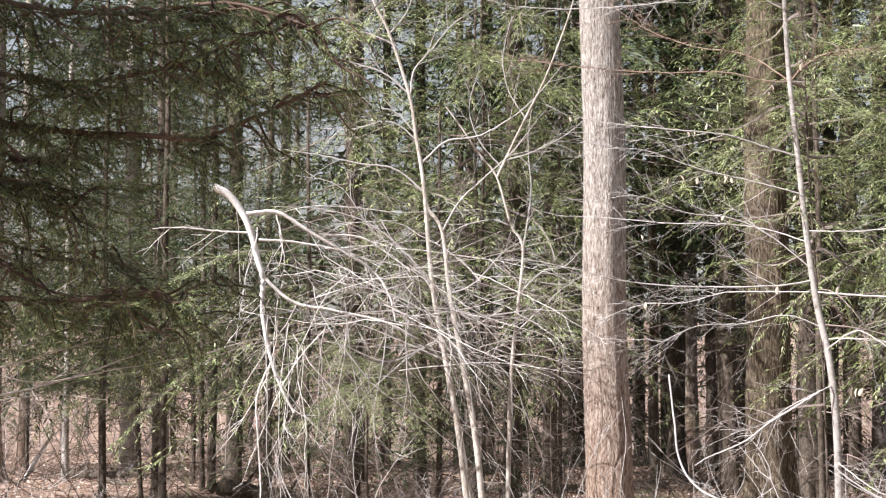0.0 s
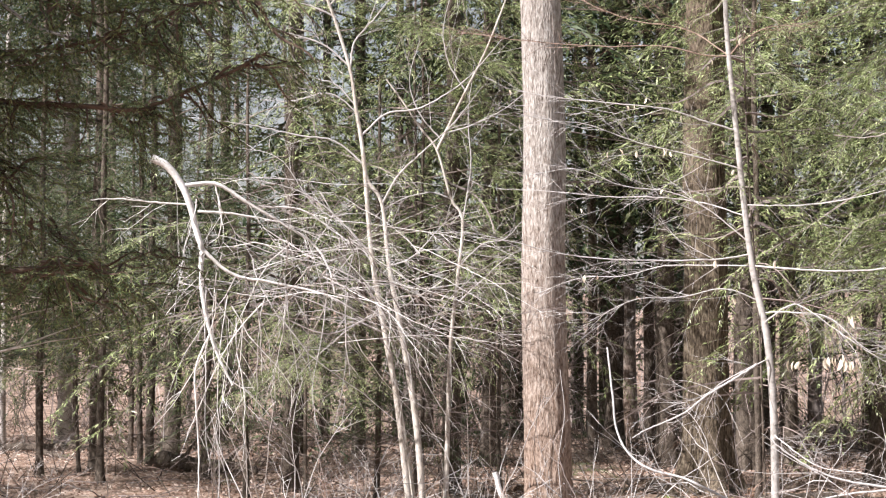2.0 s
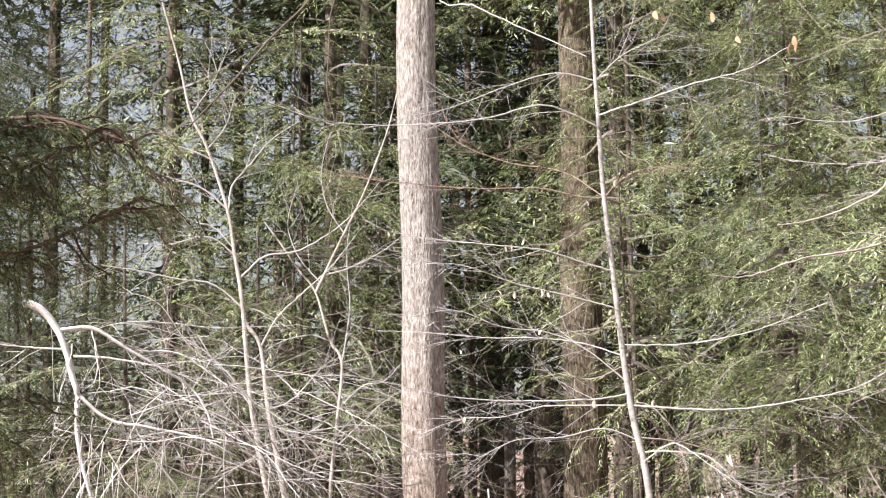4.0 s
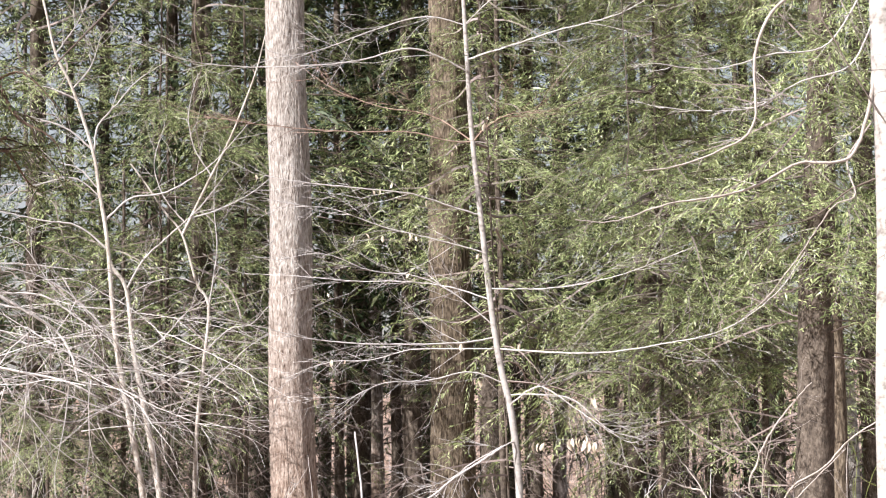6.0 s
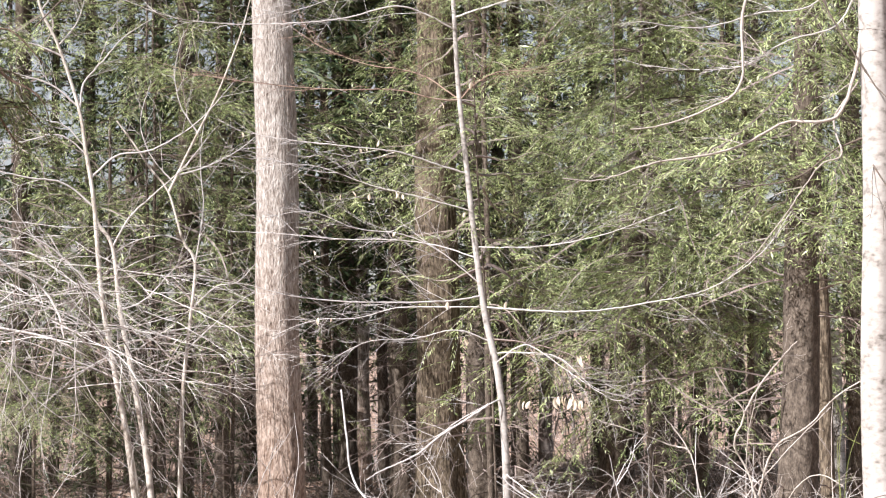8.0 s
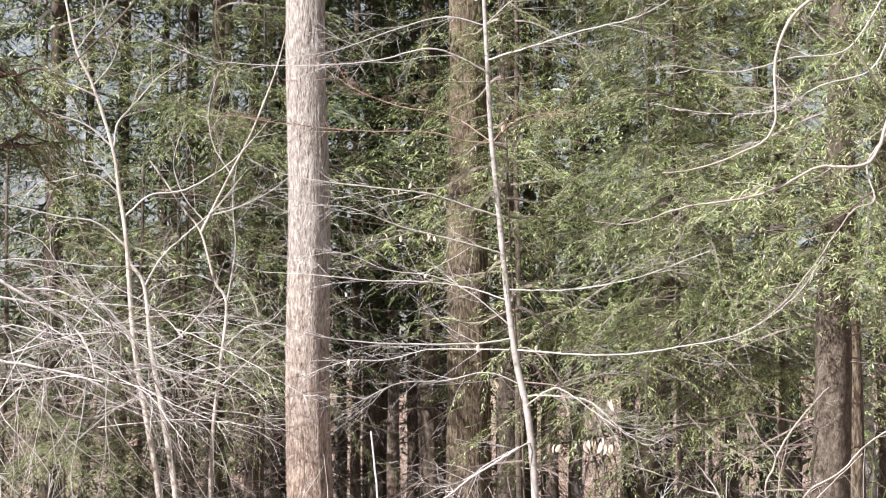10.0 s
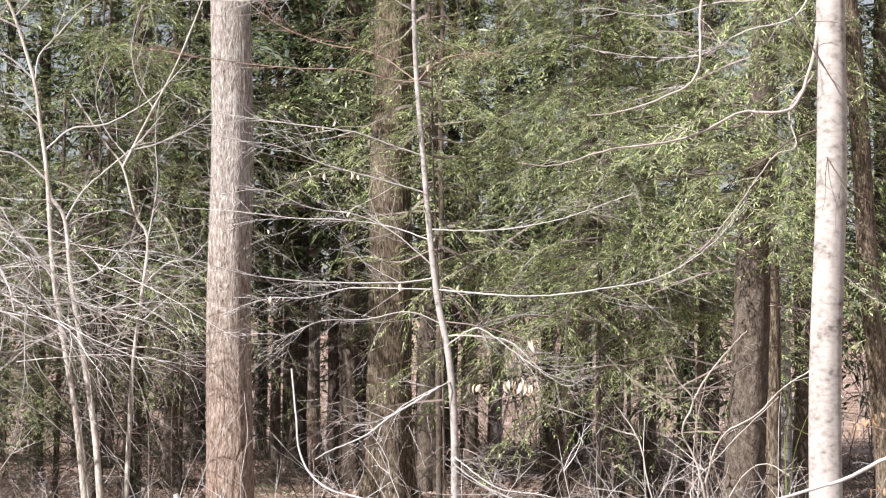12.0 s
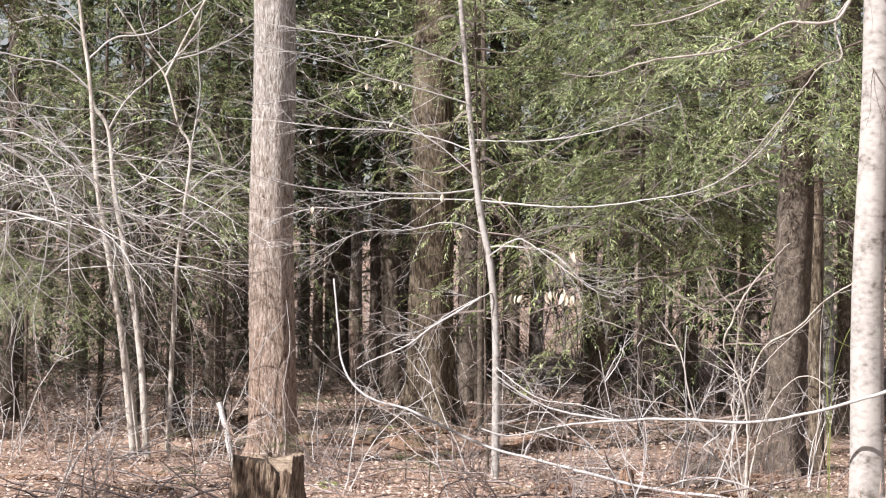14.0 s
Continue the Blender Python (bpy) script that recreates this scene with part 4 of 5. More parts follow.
def broken_branch():
    """A bleached broken tree top hung up in the saplings, its twigs trailing to the ground."""
    rng = rng_of(34)
    low = [(-4.32, 19.53, 0.32)][0]
    base = (low[0], low[1], gz(low[0], low[1]))
    t = thing("broken_branch", base, "bleached broken treetop hanging with trailing dead twigs", "dead branch")
    limbs = [
        ([(-4.81, 19.41, 3.83), (-4.63, 19.46, 3.72), (-4.45, 19.50, 3.42), (-4.36, 19.52, 3.07), (-4.31, 19.53, 2.90), (-4.30, 19.53, 2.48), (-4.21, 19.55, 2.02), (-4.10, 19.58, 1.72), (-3.98, 19.60, 1.49)], 0.043, 0.013, 14),
        ([(-4.48, 19.49, 3.55), (-4.17, 19.56, 3.57), (-3.88, 19.62, 3.40), (-3.53, 19.69, 3.19), (-3.18, 19.75, 2.96), (-3.01, 19.77, 2.69), (-2.95, 19.78, 2.43)], 0.024, 0.008, 16),
        ([(-4.31, 19.53, 2.90), (-3.99, 19.60, 2.63), (-3.59, 19.68, 2.55), (-3.06, 19.76, 2.43), (-2.71, 19.81, 2.25)], 0.02, 0.006, 16),
        ([(-4.35, 19.52, 3.28), (-3.99, 19.60, 3.26), (-3.53, 19.69, 3.18), (-3.07, 19.76, 3.02)], 0.014, 0.006, 10),
        ([(-4.42, 19.50, 3.35), (-4.79, 19.42, 3.37), (-5.13, 19.33, 3.40), (-5.41, 19.25, 3.38)], 0.011, 0.004, 7),
        ([(-4.18, 19.56, 3.57), (-4.11, 19.57, 3.25), (-4.14, 19.57, 3.01)], 0.01, 0.004, 5),
        ([(-3.76, 19.64, 3.34), (-3.30, 19.73, 3.31), (-2.95, 19.78, 3.08), (-2.60, 19.83, 2.84)], 0.012, 0.005, 12),
    ]
    for pts, r0, r1, n in limbs:
        branch_part("limb", rng, pts, r0, r1, DEADWOOD, t, "", 2 * n // 3, 0.85, 2, 0.35, 0.65, 7, 0.9, 0.0045, 0.1)
    branch_part("limb", rng, [(-4.21, 19.55, 2.02), (-4.35, 19.52, 1.67), (-4.34, 19.52, 1.20), (-4.31, 19.53, 0.74)] + [(low[0], low[1], base[2] - 0.02)], 0.012, 0.006, DEADWOOD, t, "", 4, 0.3, 1, 0.5)
    # pale twigs that hang from it almost to the ground
    for k in range(22):
        u = rng.random()
        p = np.array((-4.3, 19.5, 2.5)) * (1 - u) + np.array((-2.7, 19.8, 2.3)) * u + rng.normal(0, 1, 3) * np.array([0.1, 0.25, 0.2])
        tw = shoot(rng, p, (rng.normal(0.1, 0.3), rng.normal(0, 0.3), -1), rng.uniform(0.9, 2.0), 0.0062, 9, -0.1, 0.1)
        v, q = tubes([tw] + sprays(rng, tw[0], tw[1], 4, 0.5, 0.6, 0.2, 1, 0.15, 0.003, wobble=0.13), 4)
        part("twig", v, q, (DEADWOOD, TWIG_PALE)[k % 2], t)
    # trailing grey twig tangle
    for k in range(92):
        u = rng.random()
        p = np.array([(-4.36, 19.52, 3.13)][0]) * (1 - u) + np.array([(-1.90, 19.91, 2.31)][0]) * u + rng.normal(0, 1, 3) * np.array([0.15, 0.5, 0.36])
        tw = shoot(rng, p, (rng.normal(0.6, 0.8), rng.normal(0, 0.4), rng.normal(-0.2, 0.45)), rng.uniform(0.9, 2.2), 0.0058, 9, 0.25, 0.11)
        v, q = tubes([tw] + sprays(rng, tw[0], tw[1], 6, 0.6, 0.7, 0.2, 2, 0.1, 0.0028, wobble=0.13), 3)
        part("twig", v, q, (TWIG_PALE, TWIG_MID, TWIG_GREY, DEADWOOD, TWIG_PALE)[k % 5], t)


broken_branch()


def whip_clump(x, y, n, h, seed):
    """Thin pale upright shoots from one root."""
    rng = rng_of(seed)
    t = thing("sapling_clump", (x, y, gz(x, y) - 0.02), "cluster of thin pale upright shoots", "sapling", "thin shoots")
    for _ in range(n):
        ln = shoot(rng, (x + rng.normal(0, 0.12), y + rng.normal(0, 0.12), gz(x, y) - 0.03), (rng.normal(0, 0.25), rng.normal(0, 0.25), 1), h * rng.uniform(0.6, 1.15), 0.008, 9, rng.uniform(0.1, 0.6), 0.08)
        v, q = tubes([ln] + sprays(rng, ln[0], ln[1], 3, 0.5, 0.7, 0.0, 2, 0.3, 0.004), 4)
        part("shoot", v, q, (TWIG_PALE, TWIG_MID)[seed % 2], t)


for k, (x, y, n, h) in enumerate([(-4.23, 21.08, 3, 1.6), (-3.94, 21.14, 4, 1.9), (-3.76, 21.68, 3, 1.7), (-4.69, 22.52, 2, 1.8), (-3.25, 19.73, 3, 0.9), (-2.71, 20.32, 2, 0.8), (-1.24, 20.46, 3, 2.2), (-1.86, 22.92, 2, 1.6), (3.07, 16.72, 3, 1.6), (3.56, 17.64, 3, 1.8), (3.21, 19.74, 3, 1.2), (4.38, 16.94, 3, 1.6), (2.14, 21.90, 2, 1.4)]):
    whip_clump(x, y, n, h, 770 + k)


# ---- beech limbs and the arching low branches ----
def beech_limbs():
    rng = rng_of(35)
    limbs = [
        ([(4.09, 14.43, 4.59), (3.86, 14.42, 4.16), (3.69, 14.39, 3.83), (3.32, 14.40, 3.80), (3.00, 14.39, 3.64), (2.70, 14.37, 3.55), (2.30, 14.37, 3.49), (1.87, 14.35, 3.36), (1.58, 14.31, 3.37)], 0.017, 0.004, TWIG_MID, 12),
        ([(3.88, 14.49, 4.18), (3.71, 14.47, 3.84), (3.74, 14.39, 3.55), (3.56, 14.37, 3.46), (3.33, 14.35, 3.15), (3.06, 14.34, 2.81), (2.85, 14.32, 2.62)], 0.008, 0.003, TWIG_MID, 9),
        ([(4.05, 14.44, 5.68), (3.64, 14.43, 5.28), (3.21, 14.42, 5.05), (3.00, 14.35, 4.66), (2.94, 14.24, 4.07), (2.67, 14.18, 3.87), (2.36, 14.12, 3.75), (2.07, 14.05, 3.70)], 0.019, 0.005, TWIG_MID, 12),
        ([(4.06, 14.44, 5.37), (3.55, 14.49, 5.07), (3.65, 14.38, 4.69), (3.82, 14.26, 4.31), (3.95, 14.14, 4.03), (4.05, 14.03, 3.88)], 0.008, 0.004, TWIG_DARK, 4),
        ([(3.90, 14.48, 3.56), (4.01, 14.14, 3.26), (4.04, 13.82, 3.01)], 0.007, 0.003, TWIG_DARK, 4),
        ([(4.09, 14.43, 4.92), (3.74, 14.42, 4.56), (3.34, 14.42, 4.43), (2.98, 14.39, 4.23), (2.54, 14.38, 4.21), (2.19, 14.33, 4.24)], 0.008, 0.003, TWIG_PALE, 12),
        ([(4.10, 14.43, 5.28), (3.58, 14.44, 4.74), (3.13, 14.41, 4.65), (2.68, 14.38, 4.53), (2.19, 14.33, 4.57)], 0.008, 0.003, TWIG_PALE, 12),
        ([(4.03, 14.45, 3.69), (3.72, 14.48, 3.60), (3.42, 14.50, 3.39), (3.11, 14.52, 3.33), (2.68, 14.56, 3.29)], 0.009, 0.003, TWIG_DARK, 8),
    ]
    for pts, r0, r1, m, n in limbs:
        branch_part("limb", rng, [beech_axis(pts[0][2])] + pts[1:] if pts[0][2] > 2.0 and m is not None else pts, r0, r1, m, beech, "", n, 0.5, 2, 0.05, 0.65, 6, 0.8, 0.0032)
    branch_part("vine", rng, [(4.15, 14.41, 6.90), (3.22, 14.59, 6.78), (2.24, 14.72, 6.26), (2.03, 14.69, 5.61), (2.02, 14.63, 5.06), (2.03, 14.57, 4.51), (2.03, 14.52, 4.06), (1.99, 14.46, 3.63)], 0.005, 0.0035, TWIG_DARK, beech, "thin dark hanging vine", 3, 0.15, 1, 0.3, tr=0.0015)


def leaning_shrub():
    """A low bare limb that reaches across in front of the beech."""
    rng = rng_of(41)
    x, y = 5.00, 13.50
    t = thing("leaning_sapling", (x, y, gz(x, y) - 0.02), "bare sapling leaning low in front of the beech", "sapling")
    main = [(x, y, gz(x, y) - 0.03)] + [(4.71, 13.61, 1.15), (4.35, 13.78, 1.22), (3.97, 13.94, 1.03), (3.72, 14.07, 0.94), (3.53, 14.17, 0.87), (3.06, 14.33, 0.77), (2.53, 14.48, 0.78), (2.12, 14.60, 0.76), (1.70, 14.70, 0.71), (1.27, 14.80, 0.62), (1.06, 14.86, 0.67)]
    branch_part("stem", rng, main, 0.02, 0.006, TWIG_PALE, t, "", 10, 0.45, 2, 0.0, 0.8, 6, 1.0, 0.003)
    branch_part("branch", rng, [(2.12, 14.65, 0.75), (1.69, 14.70, 0.81), (1.44, 14.73, 0.90), (1.22, 14.75, 1.04), (1.13, 14.76, 1.13)], 0.011, 0.005, TWIG_PALE, t, "", 4, 0.45, 2, 0.0, 0.8, 6, 1.0, 0.003)
    branch_part("branch", rng, [(2.91, 14.46, 0.75), (2.81, 14.48, 0.64), (2.73, 14.50, 0.57), (2.80, 14.48, 0.51)], 0.008, 0.004, TWIG_PALE, t, "", 1, 0.2, 1, 0.0, 0.8, 6, 1.0, 0.003)


leaning_shrub()


def forked_shrub():
    """A tan bare shrub whose stems fork low and arch over."""
    rng = rng_of(43)
    x, y = 3.33, 15.85
    t = thing("bare_shrub", (x, y, gz(x, y) - 0.02), "tan bare shrub with forked arching stems", "shrub")
    foot = [(x, y, gz(x, y) - 0.03)]
    stems = [
        (foot + [(3.35, 15.85, 0.60), (3.26, 15.79, 1.04), (3.12, 15.73, 1.34), (3.19, 15.64, 1.59), (3.05, 15.58, 1.76), (2.93, 15.53, 1.96)], 0.0125, 0.006, 6),
        ([(3.20, 15.68, 1.59), (3.28, 15.66, 1.74), (3.36, 15.64, 1.86), (3.54, 15.60, 2.08), (3.63, 15.58, 2.17)], 0.0105, 0.004, 5),
        (foot + [(3.36, 15.85, 0.74), (3.32, 15.73, 0.95), (3.42, 15.59, 1.30), (3.66, 15.41, 1.48), (3.83, 15.25, 1.69), (4.02, 15.07, 1.84)], 0.012, 0.005, 7),
        (foot + [(3.25, 15.87, 0.64), (3.25, 15.99, 0.87), (3.48, 16.07, 1.11), (3.67, 16.15, 1.29), (3.90, 16.22, 1.49), (4.07, 16.30, 1.63)], 0.009, 0.004, 6),
        (foot + [(3.43, 15.83, 0.55), (3.54, 15.76, 0.84), (3.67, 15.68, 1.03), (3.80, 15.59, 1.08), (3.96, 15.50, 0.99)], 0.008, 0.004, 5),
        (foot + [(3.11, 15.90, 0.50), (2.94, 16.01, 0.72), (2.85, 16.11, 1.15), (2.82, 16.20, 1.29), (2.71, 16.30, 1.48), (2.57, 16.40, 1.69)], 0.0095, 0.004, 7),
        ([(2.83, 16.26, 1.29), (2.65, 16.29, 1.34), (2.46, 16.32, 1.42), (2.22, 16.35, 1.50), (2.04, 16.37, 1.56)], 0.0085, 0.004, 5),
        (foot + [(3.20, 15.88, 0.41), (2.96, 15.88, 0.64), (2.68, 15.88, 0.82), (2.35, 15.88, 0.87), (2.20, 15.85, 0.96)], 0.008, 0.004, 6),
    ]
    for k, (pts, r0, r1, n) in enumerate(stems):
        branch_part("stem", rng, pts, r0, r1, (BARK_SAPLING, TWIG_MID)[k % 2], t, "", n, 0.45, 2, 0.05, 0.8, 6, 0.9, 0.003, 0.1)


forked_shrub()


def briar():
    rng = rng_of(44)
    x, y = 3.85, 15.12
    t = thing("briar", (x, y, gz(x, y) - 0.02), "thin yellow-green thorny briar stems", "shrub")
    foot = [(x, y, gz(x, y) - 0.03)]
    for pts in (foot + [(3.85, 15.12, 0.69), (3.83, 15.12, 1.05), (3.84, 15.12, 1.32), (3.86, 15.12, 1.54), (3.82, 15.12, 1.68)], foot + [(3.86, 15.11, 0.78), (3.89, 15.11, 1.14), (3.95, 15.09, 1.36), (4.01, 15.08, 1.50), (4.03, 15.07, 1.57)], foot + [(3.83, 15.12, 0.87), (3.83, 15.12, 1.39), (3.94, 15.10, 1.36), (4.02, 15.07, 1.32)]):
        branch_part("cane", rng, pts, 0.0036, 0.002, CANE_GREEN, t, "", 5, 0.16, 1, 0.0, 0.9, 5, 1.0, 0.0018)


briar()


def beech_axis(z):
    return (beech.location.x - 0.002 * z, beech.location.y, z)


beech_limbs()


def arching_branch():
    rng = rng_of(36)
    pts = [(-0.10, 15.50, 1.82), (-0.06, 15.40, 1.46), (-0.01, 15.30, 1.11), (0.18, 15.20, 0.89), (0.49, 15.09, 0.80), (0.80, 14.98, 0.66), (1.14, 14.86, 0.52), (1.70, 14.70, 0.39), (2.32, 14.52, 0.25), (2.93, 14.30, 0.19), (3.31, 14.12, 0.12)]
    x, y = pts[-1][0], pts[-1][1]
    t = thing("fallen_branch", (x, y, gz(x, y)), "long thin arching dead branch lying from the ground", "branch")
    branch_part("limb", rng, pts[:-1] + [(x, y, gz(x, y) - 0.01)], 0.008, 0.014, TWIG_PALE, t, "", 10, 0.4, 2, 0.0, 0.8, 6, 1.0, 0.003)
    branch_part("limb", rng, [(1.12, 15.96, 1.69), (0.89, 15.98, 1.54), (0.75, 15.98, 1.46), (0.49, 15.99, 1.27), (0.24, 16.00, 1.16), (0.10, 16.00, 1.08)], 0.012, 0.005, TWIG_PALE, t, "", 6, 0.3, 1, 0.0, 0.8, 6, 1.0, 0.003)
    branch_part("limb", rng, [(3.47, 14.80, 0.10), (3.13, 14.87, 0.24), (2.83, 14.93, 0.30), (2.40, 15.01, 0.20)], 0.008, 0.006, TWIG_PALE, t, "", 4, 0.3, 1)


arching_branch()


def snag():
    rng = rng_of(37)
    pts = [(-1.23, 18.96, 0.64), (-1.15, 18.96, 0.37), (-1.11, 18.97, 0.15)]
    x, y = [(-1.04, 18.97, -0.07)][0][:2]
    t = thing("broken_stick", (x, y, gz(x, y)), "short bleached broken stick leaning from the ground", "stick")
    branch_part("stick", rng, [(x, y, gz(x, y) - 0.05)] + pts[::-1], 0.03, 0.026, DEADWOOD, t, sides=8)


snag()


def stump():
    rng = rng_of(38)
    x, y = -0.59, 14.99
    base = (x, y, gz(x, y) - 0.02)
    t = thing("tree_stump", base, "weathered sawn tree stump with a split rim", "stump")
    sides, rings = 120, 12
    ang = np.arange(sides) * 2 * np.pi / sides
    top = 0.42 + 0.02 * np.sin(2 * ang + 1) + rng.normal(0, 0.014, sides)
    top += 0.02 * np.abs(np.sin(9 * ang)) * rng.random(sides)
    top[(ang > 4.95) & (ang < 5.5)] -= 0.07
    top[(ang > 5.5) & (ang < 6.1)] += 0.03
    V = []
    for k in range(rings):
        u = k / (rings - 1)
        rr = 0.262 * (1 + 0.05 * np.sin(7 * ang + 1) + 0.03 * np.sin(13 * ang) + 0.045 * (np.abs(np.sin(18 * ang + 1.5 * math.sin(5 * u) + 0.8 * np.sin(3 * ang))) - 0.5)) + 0.06 * (1 - u) ** 3 * (1 + np.sin(5 * ang)) + rng.normal(0, 0.003, sides)
        V.append(np.stack([x + rr * np.cos(ang), y + rr * np.sin(ang), base[2] - 0.08 + (top + 0.08) * u], axis=1))
    idx = np.arange(rings * sides).reshape(rings, sides)
    nx = np.roll(idx, -1, axis=1)
    part("bark", np.vstack(V), np.stack([idx[:-1], nx[:-1], nx[1:], idx[1:]], axis=-1).reshape(-1, 4), STUMP_WOOD, t, smooth=True)
    W2 = []
    for k, s in enumerate((1.0, 0.85, 0.6, 0.3, 0.02)):
        p = V[-1].copy()
        p[:, 0], p[:, 1] = x + (p[:, 0] - x) * s, y + (p[:, 1] - y) * s
        p[:, 2] = base[2] + top * s + 0.43 * (1 - s) - (0.012 if 0 < k else 0.001)
        W2.append(p)
    idx = np.arange(5 * sides).reshape(5, sides)
    nx = np.roll(idx, -1, axis=1)
    part("cut_face", np.vstack(W2), np.stack([idx[:-1], nx[:-1], nx[1:], idx[1:]], axis=-1).reshape(-1, 4), CUT_WOOD, t, "grey cut face")


stump()


def maple_limbs():
    """Dark twigs of a nearer overhead tree that droop from above the view, joined to the maple for support."""
    rng = rng_of(39)
    top = (maple.location.x - 0.1, maple.location.y, 9.2)
    a = [top] + [(-1.17, 19.97, 7.97), (-1.71, 19.83, 7.38), (-2.00, 19.70, 6.96), (-2.34, 19.56, 6.58), (-2.68, 19.42, 6.13), (-2.92, 19.28, 5.83), (-3.16, 19.14, 5.53)]
    b = [top] + [(-1.41, 19.95, 7.78), (-1.70, 19.86, 7.01), (-1.74, 19.79, 6.50), (-1.75, 19.72, 6.03), (-1.67, 19.66, 5.68), (-1.75, 19.59, 5.31), (-1.68, 19.53, 4.76)]
    branch_part("limb", rng, a, 0.022, 0.008, TWIG_DARK, maple, "dark drooping twig of an overhead tree, joined to the maple", 7, 0.5, 2, 0.2, tr=0.004)
    branch_part("limb", rng, b, 0.012, 0.004, TWIG_DARK, maple, "dark drooping twig of an overhead tree, joined to the maple", 5, 0.3, 1, 0.4, tr=0.003)
    branch_part("limb", rng, [(maple.location.x, maple.location.y, 9.6)] + [(-0.63, 19.99, 7.27), (-0.20, 19.67, 6.93), (0.32, 19.33, 6.58), (0.94, 18.98, 6.19)], 0.014, 0.005, TWIG_PALE, maple, "", 8, 0.5, 2, 0.0, tr=0.004)
    for k, pts in enumerate(([(-0.63, 19.84, -0.26), (-0.60, 19.84, 0.26), (-0.63, 19.84, 0.72), (-0.57, 19.84, 1.19), (-0.61, 19.84, 1.65)], [(-0.93, 19.83, -0.32), (-0.85, 19.83, 0.26), (-0.88, 19.83, 0.90), (-0.81, 19.83, 1.42), (-0.84, 19.83, 1.94)], [(-0.80, 19.83, 0.03), (-0.71, 19.84, 0.61), (-0.68, 19.84, 0.95), (-0.77, 19.84, 1.42)])):
        branch_part("vine", rng, pts, 0.006, 0.003, TWIG_DARK if k else TWIG_PALE, maple, "thin climbing vine", 3, 0.2, 1, 0.0, tr=0.002)


maple_limbs()


def rusty_sapling():
    """A young oak that kept its brown leaves."""
    rng = rng_of(40)
    x, y = 5.09, 16.22
    base = (x, y, gz(x, y) - 0.02)
    t = thing("oak_sapling", base, "young oak still holding rusty withered leaves", "sapling")
    ln = stem([base, (x - 0.02, y, 0.8), (x - 0.06, y + 0.05, 1.6), (x - 0.05, y, 2.6)], 0.016, 0.006, n=20)
    v, q = tubes([ln], 7)
    part("stem", v, q, BARK_SAPLING, t, smooth=True)
    rust = LEAF.copy()
    rust.materials.clear()
    rust.materials.append(LEAF_RUST)
    for _ in range(9):
        k = int(rng.integers(5, 16))
        tw = shoot(rng, ln[0][k], (rng.normal(-0.5, 0.6), rng.normal(-0.2, 0.5), 0.3), rng.uniform(0.25, 0.5), 0.004, 5, 0.1, 0.12)
        v, q = tubes([tw], 3)
        part("branch", v, q, TWIG_RED, t)
        for j in (2, 3, 4, 4):
            o = hang_leaf(rng, tw[0][j] + rng.normal(0, 0.02, 3), t, rng.uniform(0.6, 0.95))
            o.data = rust
    for p in [(1.56, 18.13, 6.42), (1.63, 18.13, 6.40), (2.10, 18.08, 6.39), (2.33, 18.05, 6.13), (2.87, 17.97, 6.11), (2.91, 17.97, 6.06), (2.84, 17.98, 6.05)]:
        o = hang_leaf(rng, p, sapling, 1.3)
        o.data = rust


rusty_sapling()


# ---- other stems ----
def bare_tree(seed, x, y, r, height, mat, label, lean=(0, 0), flare=0.4, limbs=6, name="bare_tree"):
    rng = rng_of(seed)
    base = (x, y, gz(x, y) - 0.02)
    t = thing(name, base, label, "tree", "bare trees of the wood")
    v, q = trunk_mesh(rng, base, height, r, r * 0.6, lean, flare, (16 if r > 0.1 else 9) if y < 45 else 7, 0.2 if y < 45 else 0.5, 5, 0.03)
    part("trunk", v, q, mat, t, smooth=True)
    for _ in range(limbs):
        z = rng.uniform(1.0, height * 0.8)
        b = rng.uniform(0, 6.28)
        ln = shoot(rng, (x + lean[0] * z, y + lean[1] * z, base[2] + z), (math.cos(b), math.sin(b), 0.5), rng.uniform(0.8, 2.2), min(0.014, r * 0.4), 7, -0.1, 0.14)
        v, q = tubes([ln] + sprays(rng, ln[0], ln[1], 5, 0.7, 0.7, 0.0, 2 if y < 45 else 1, 0.15, 0.0055), 3)
        part("limb", v, q, TWIG_GREY, t)
    return t


GREY = "bare grey trunk standing in the shaded wood"
bare_tree(301, -13.83, 37.53, 0.21, 11, BARK_MAPLE, "old grey trunk with flaring roots on the litter", flare=0.9)
bare_tree(302, -15.91, 45.29, 0.18, 12, BARK_MAPLE, "pale grey trunk beyond the clearing", flare=0.5)
bare_tree(303, -12.44, 38.02, 0.075, 9, BARK_BEECH, "thin pale young tree")
bare_tree(304, -11.54, 39.34, 0.16, 12, BARK_BEECH, "pale trunk with broadly flared roots", flare=1.2)
bare_tree(305, -15.12, 56.00, 0.17, 12, BARK_HEMLOCK, GREY)
bare_tree(306, -8.21, 32.48, 0.05, 8, BARK_HEMLOCK, GREY)
bare_tree(307, -7.91, 32.04, 0.075, 9, BARK_HEMLOCK, GREY)
bare_tree(308, -8.49, 29.81, 0.035, 4.5, BARK_HEMLOCK, "thin dark crooked stem", lean=(-0.06, 0))
bare_tree(309, 0.17, 42.00, 0.2, 13, BARK_MAPLE, "pale trunk lit by a patch of sun in the shade")
bare_tree(310, 6.58, 33.36, 0.07, 10, BARK_HEMLOCK, GREY)
bare_tree(312, 6.94, 32.26, 0.1, 9, BARK_HEMLOCK, GREY)
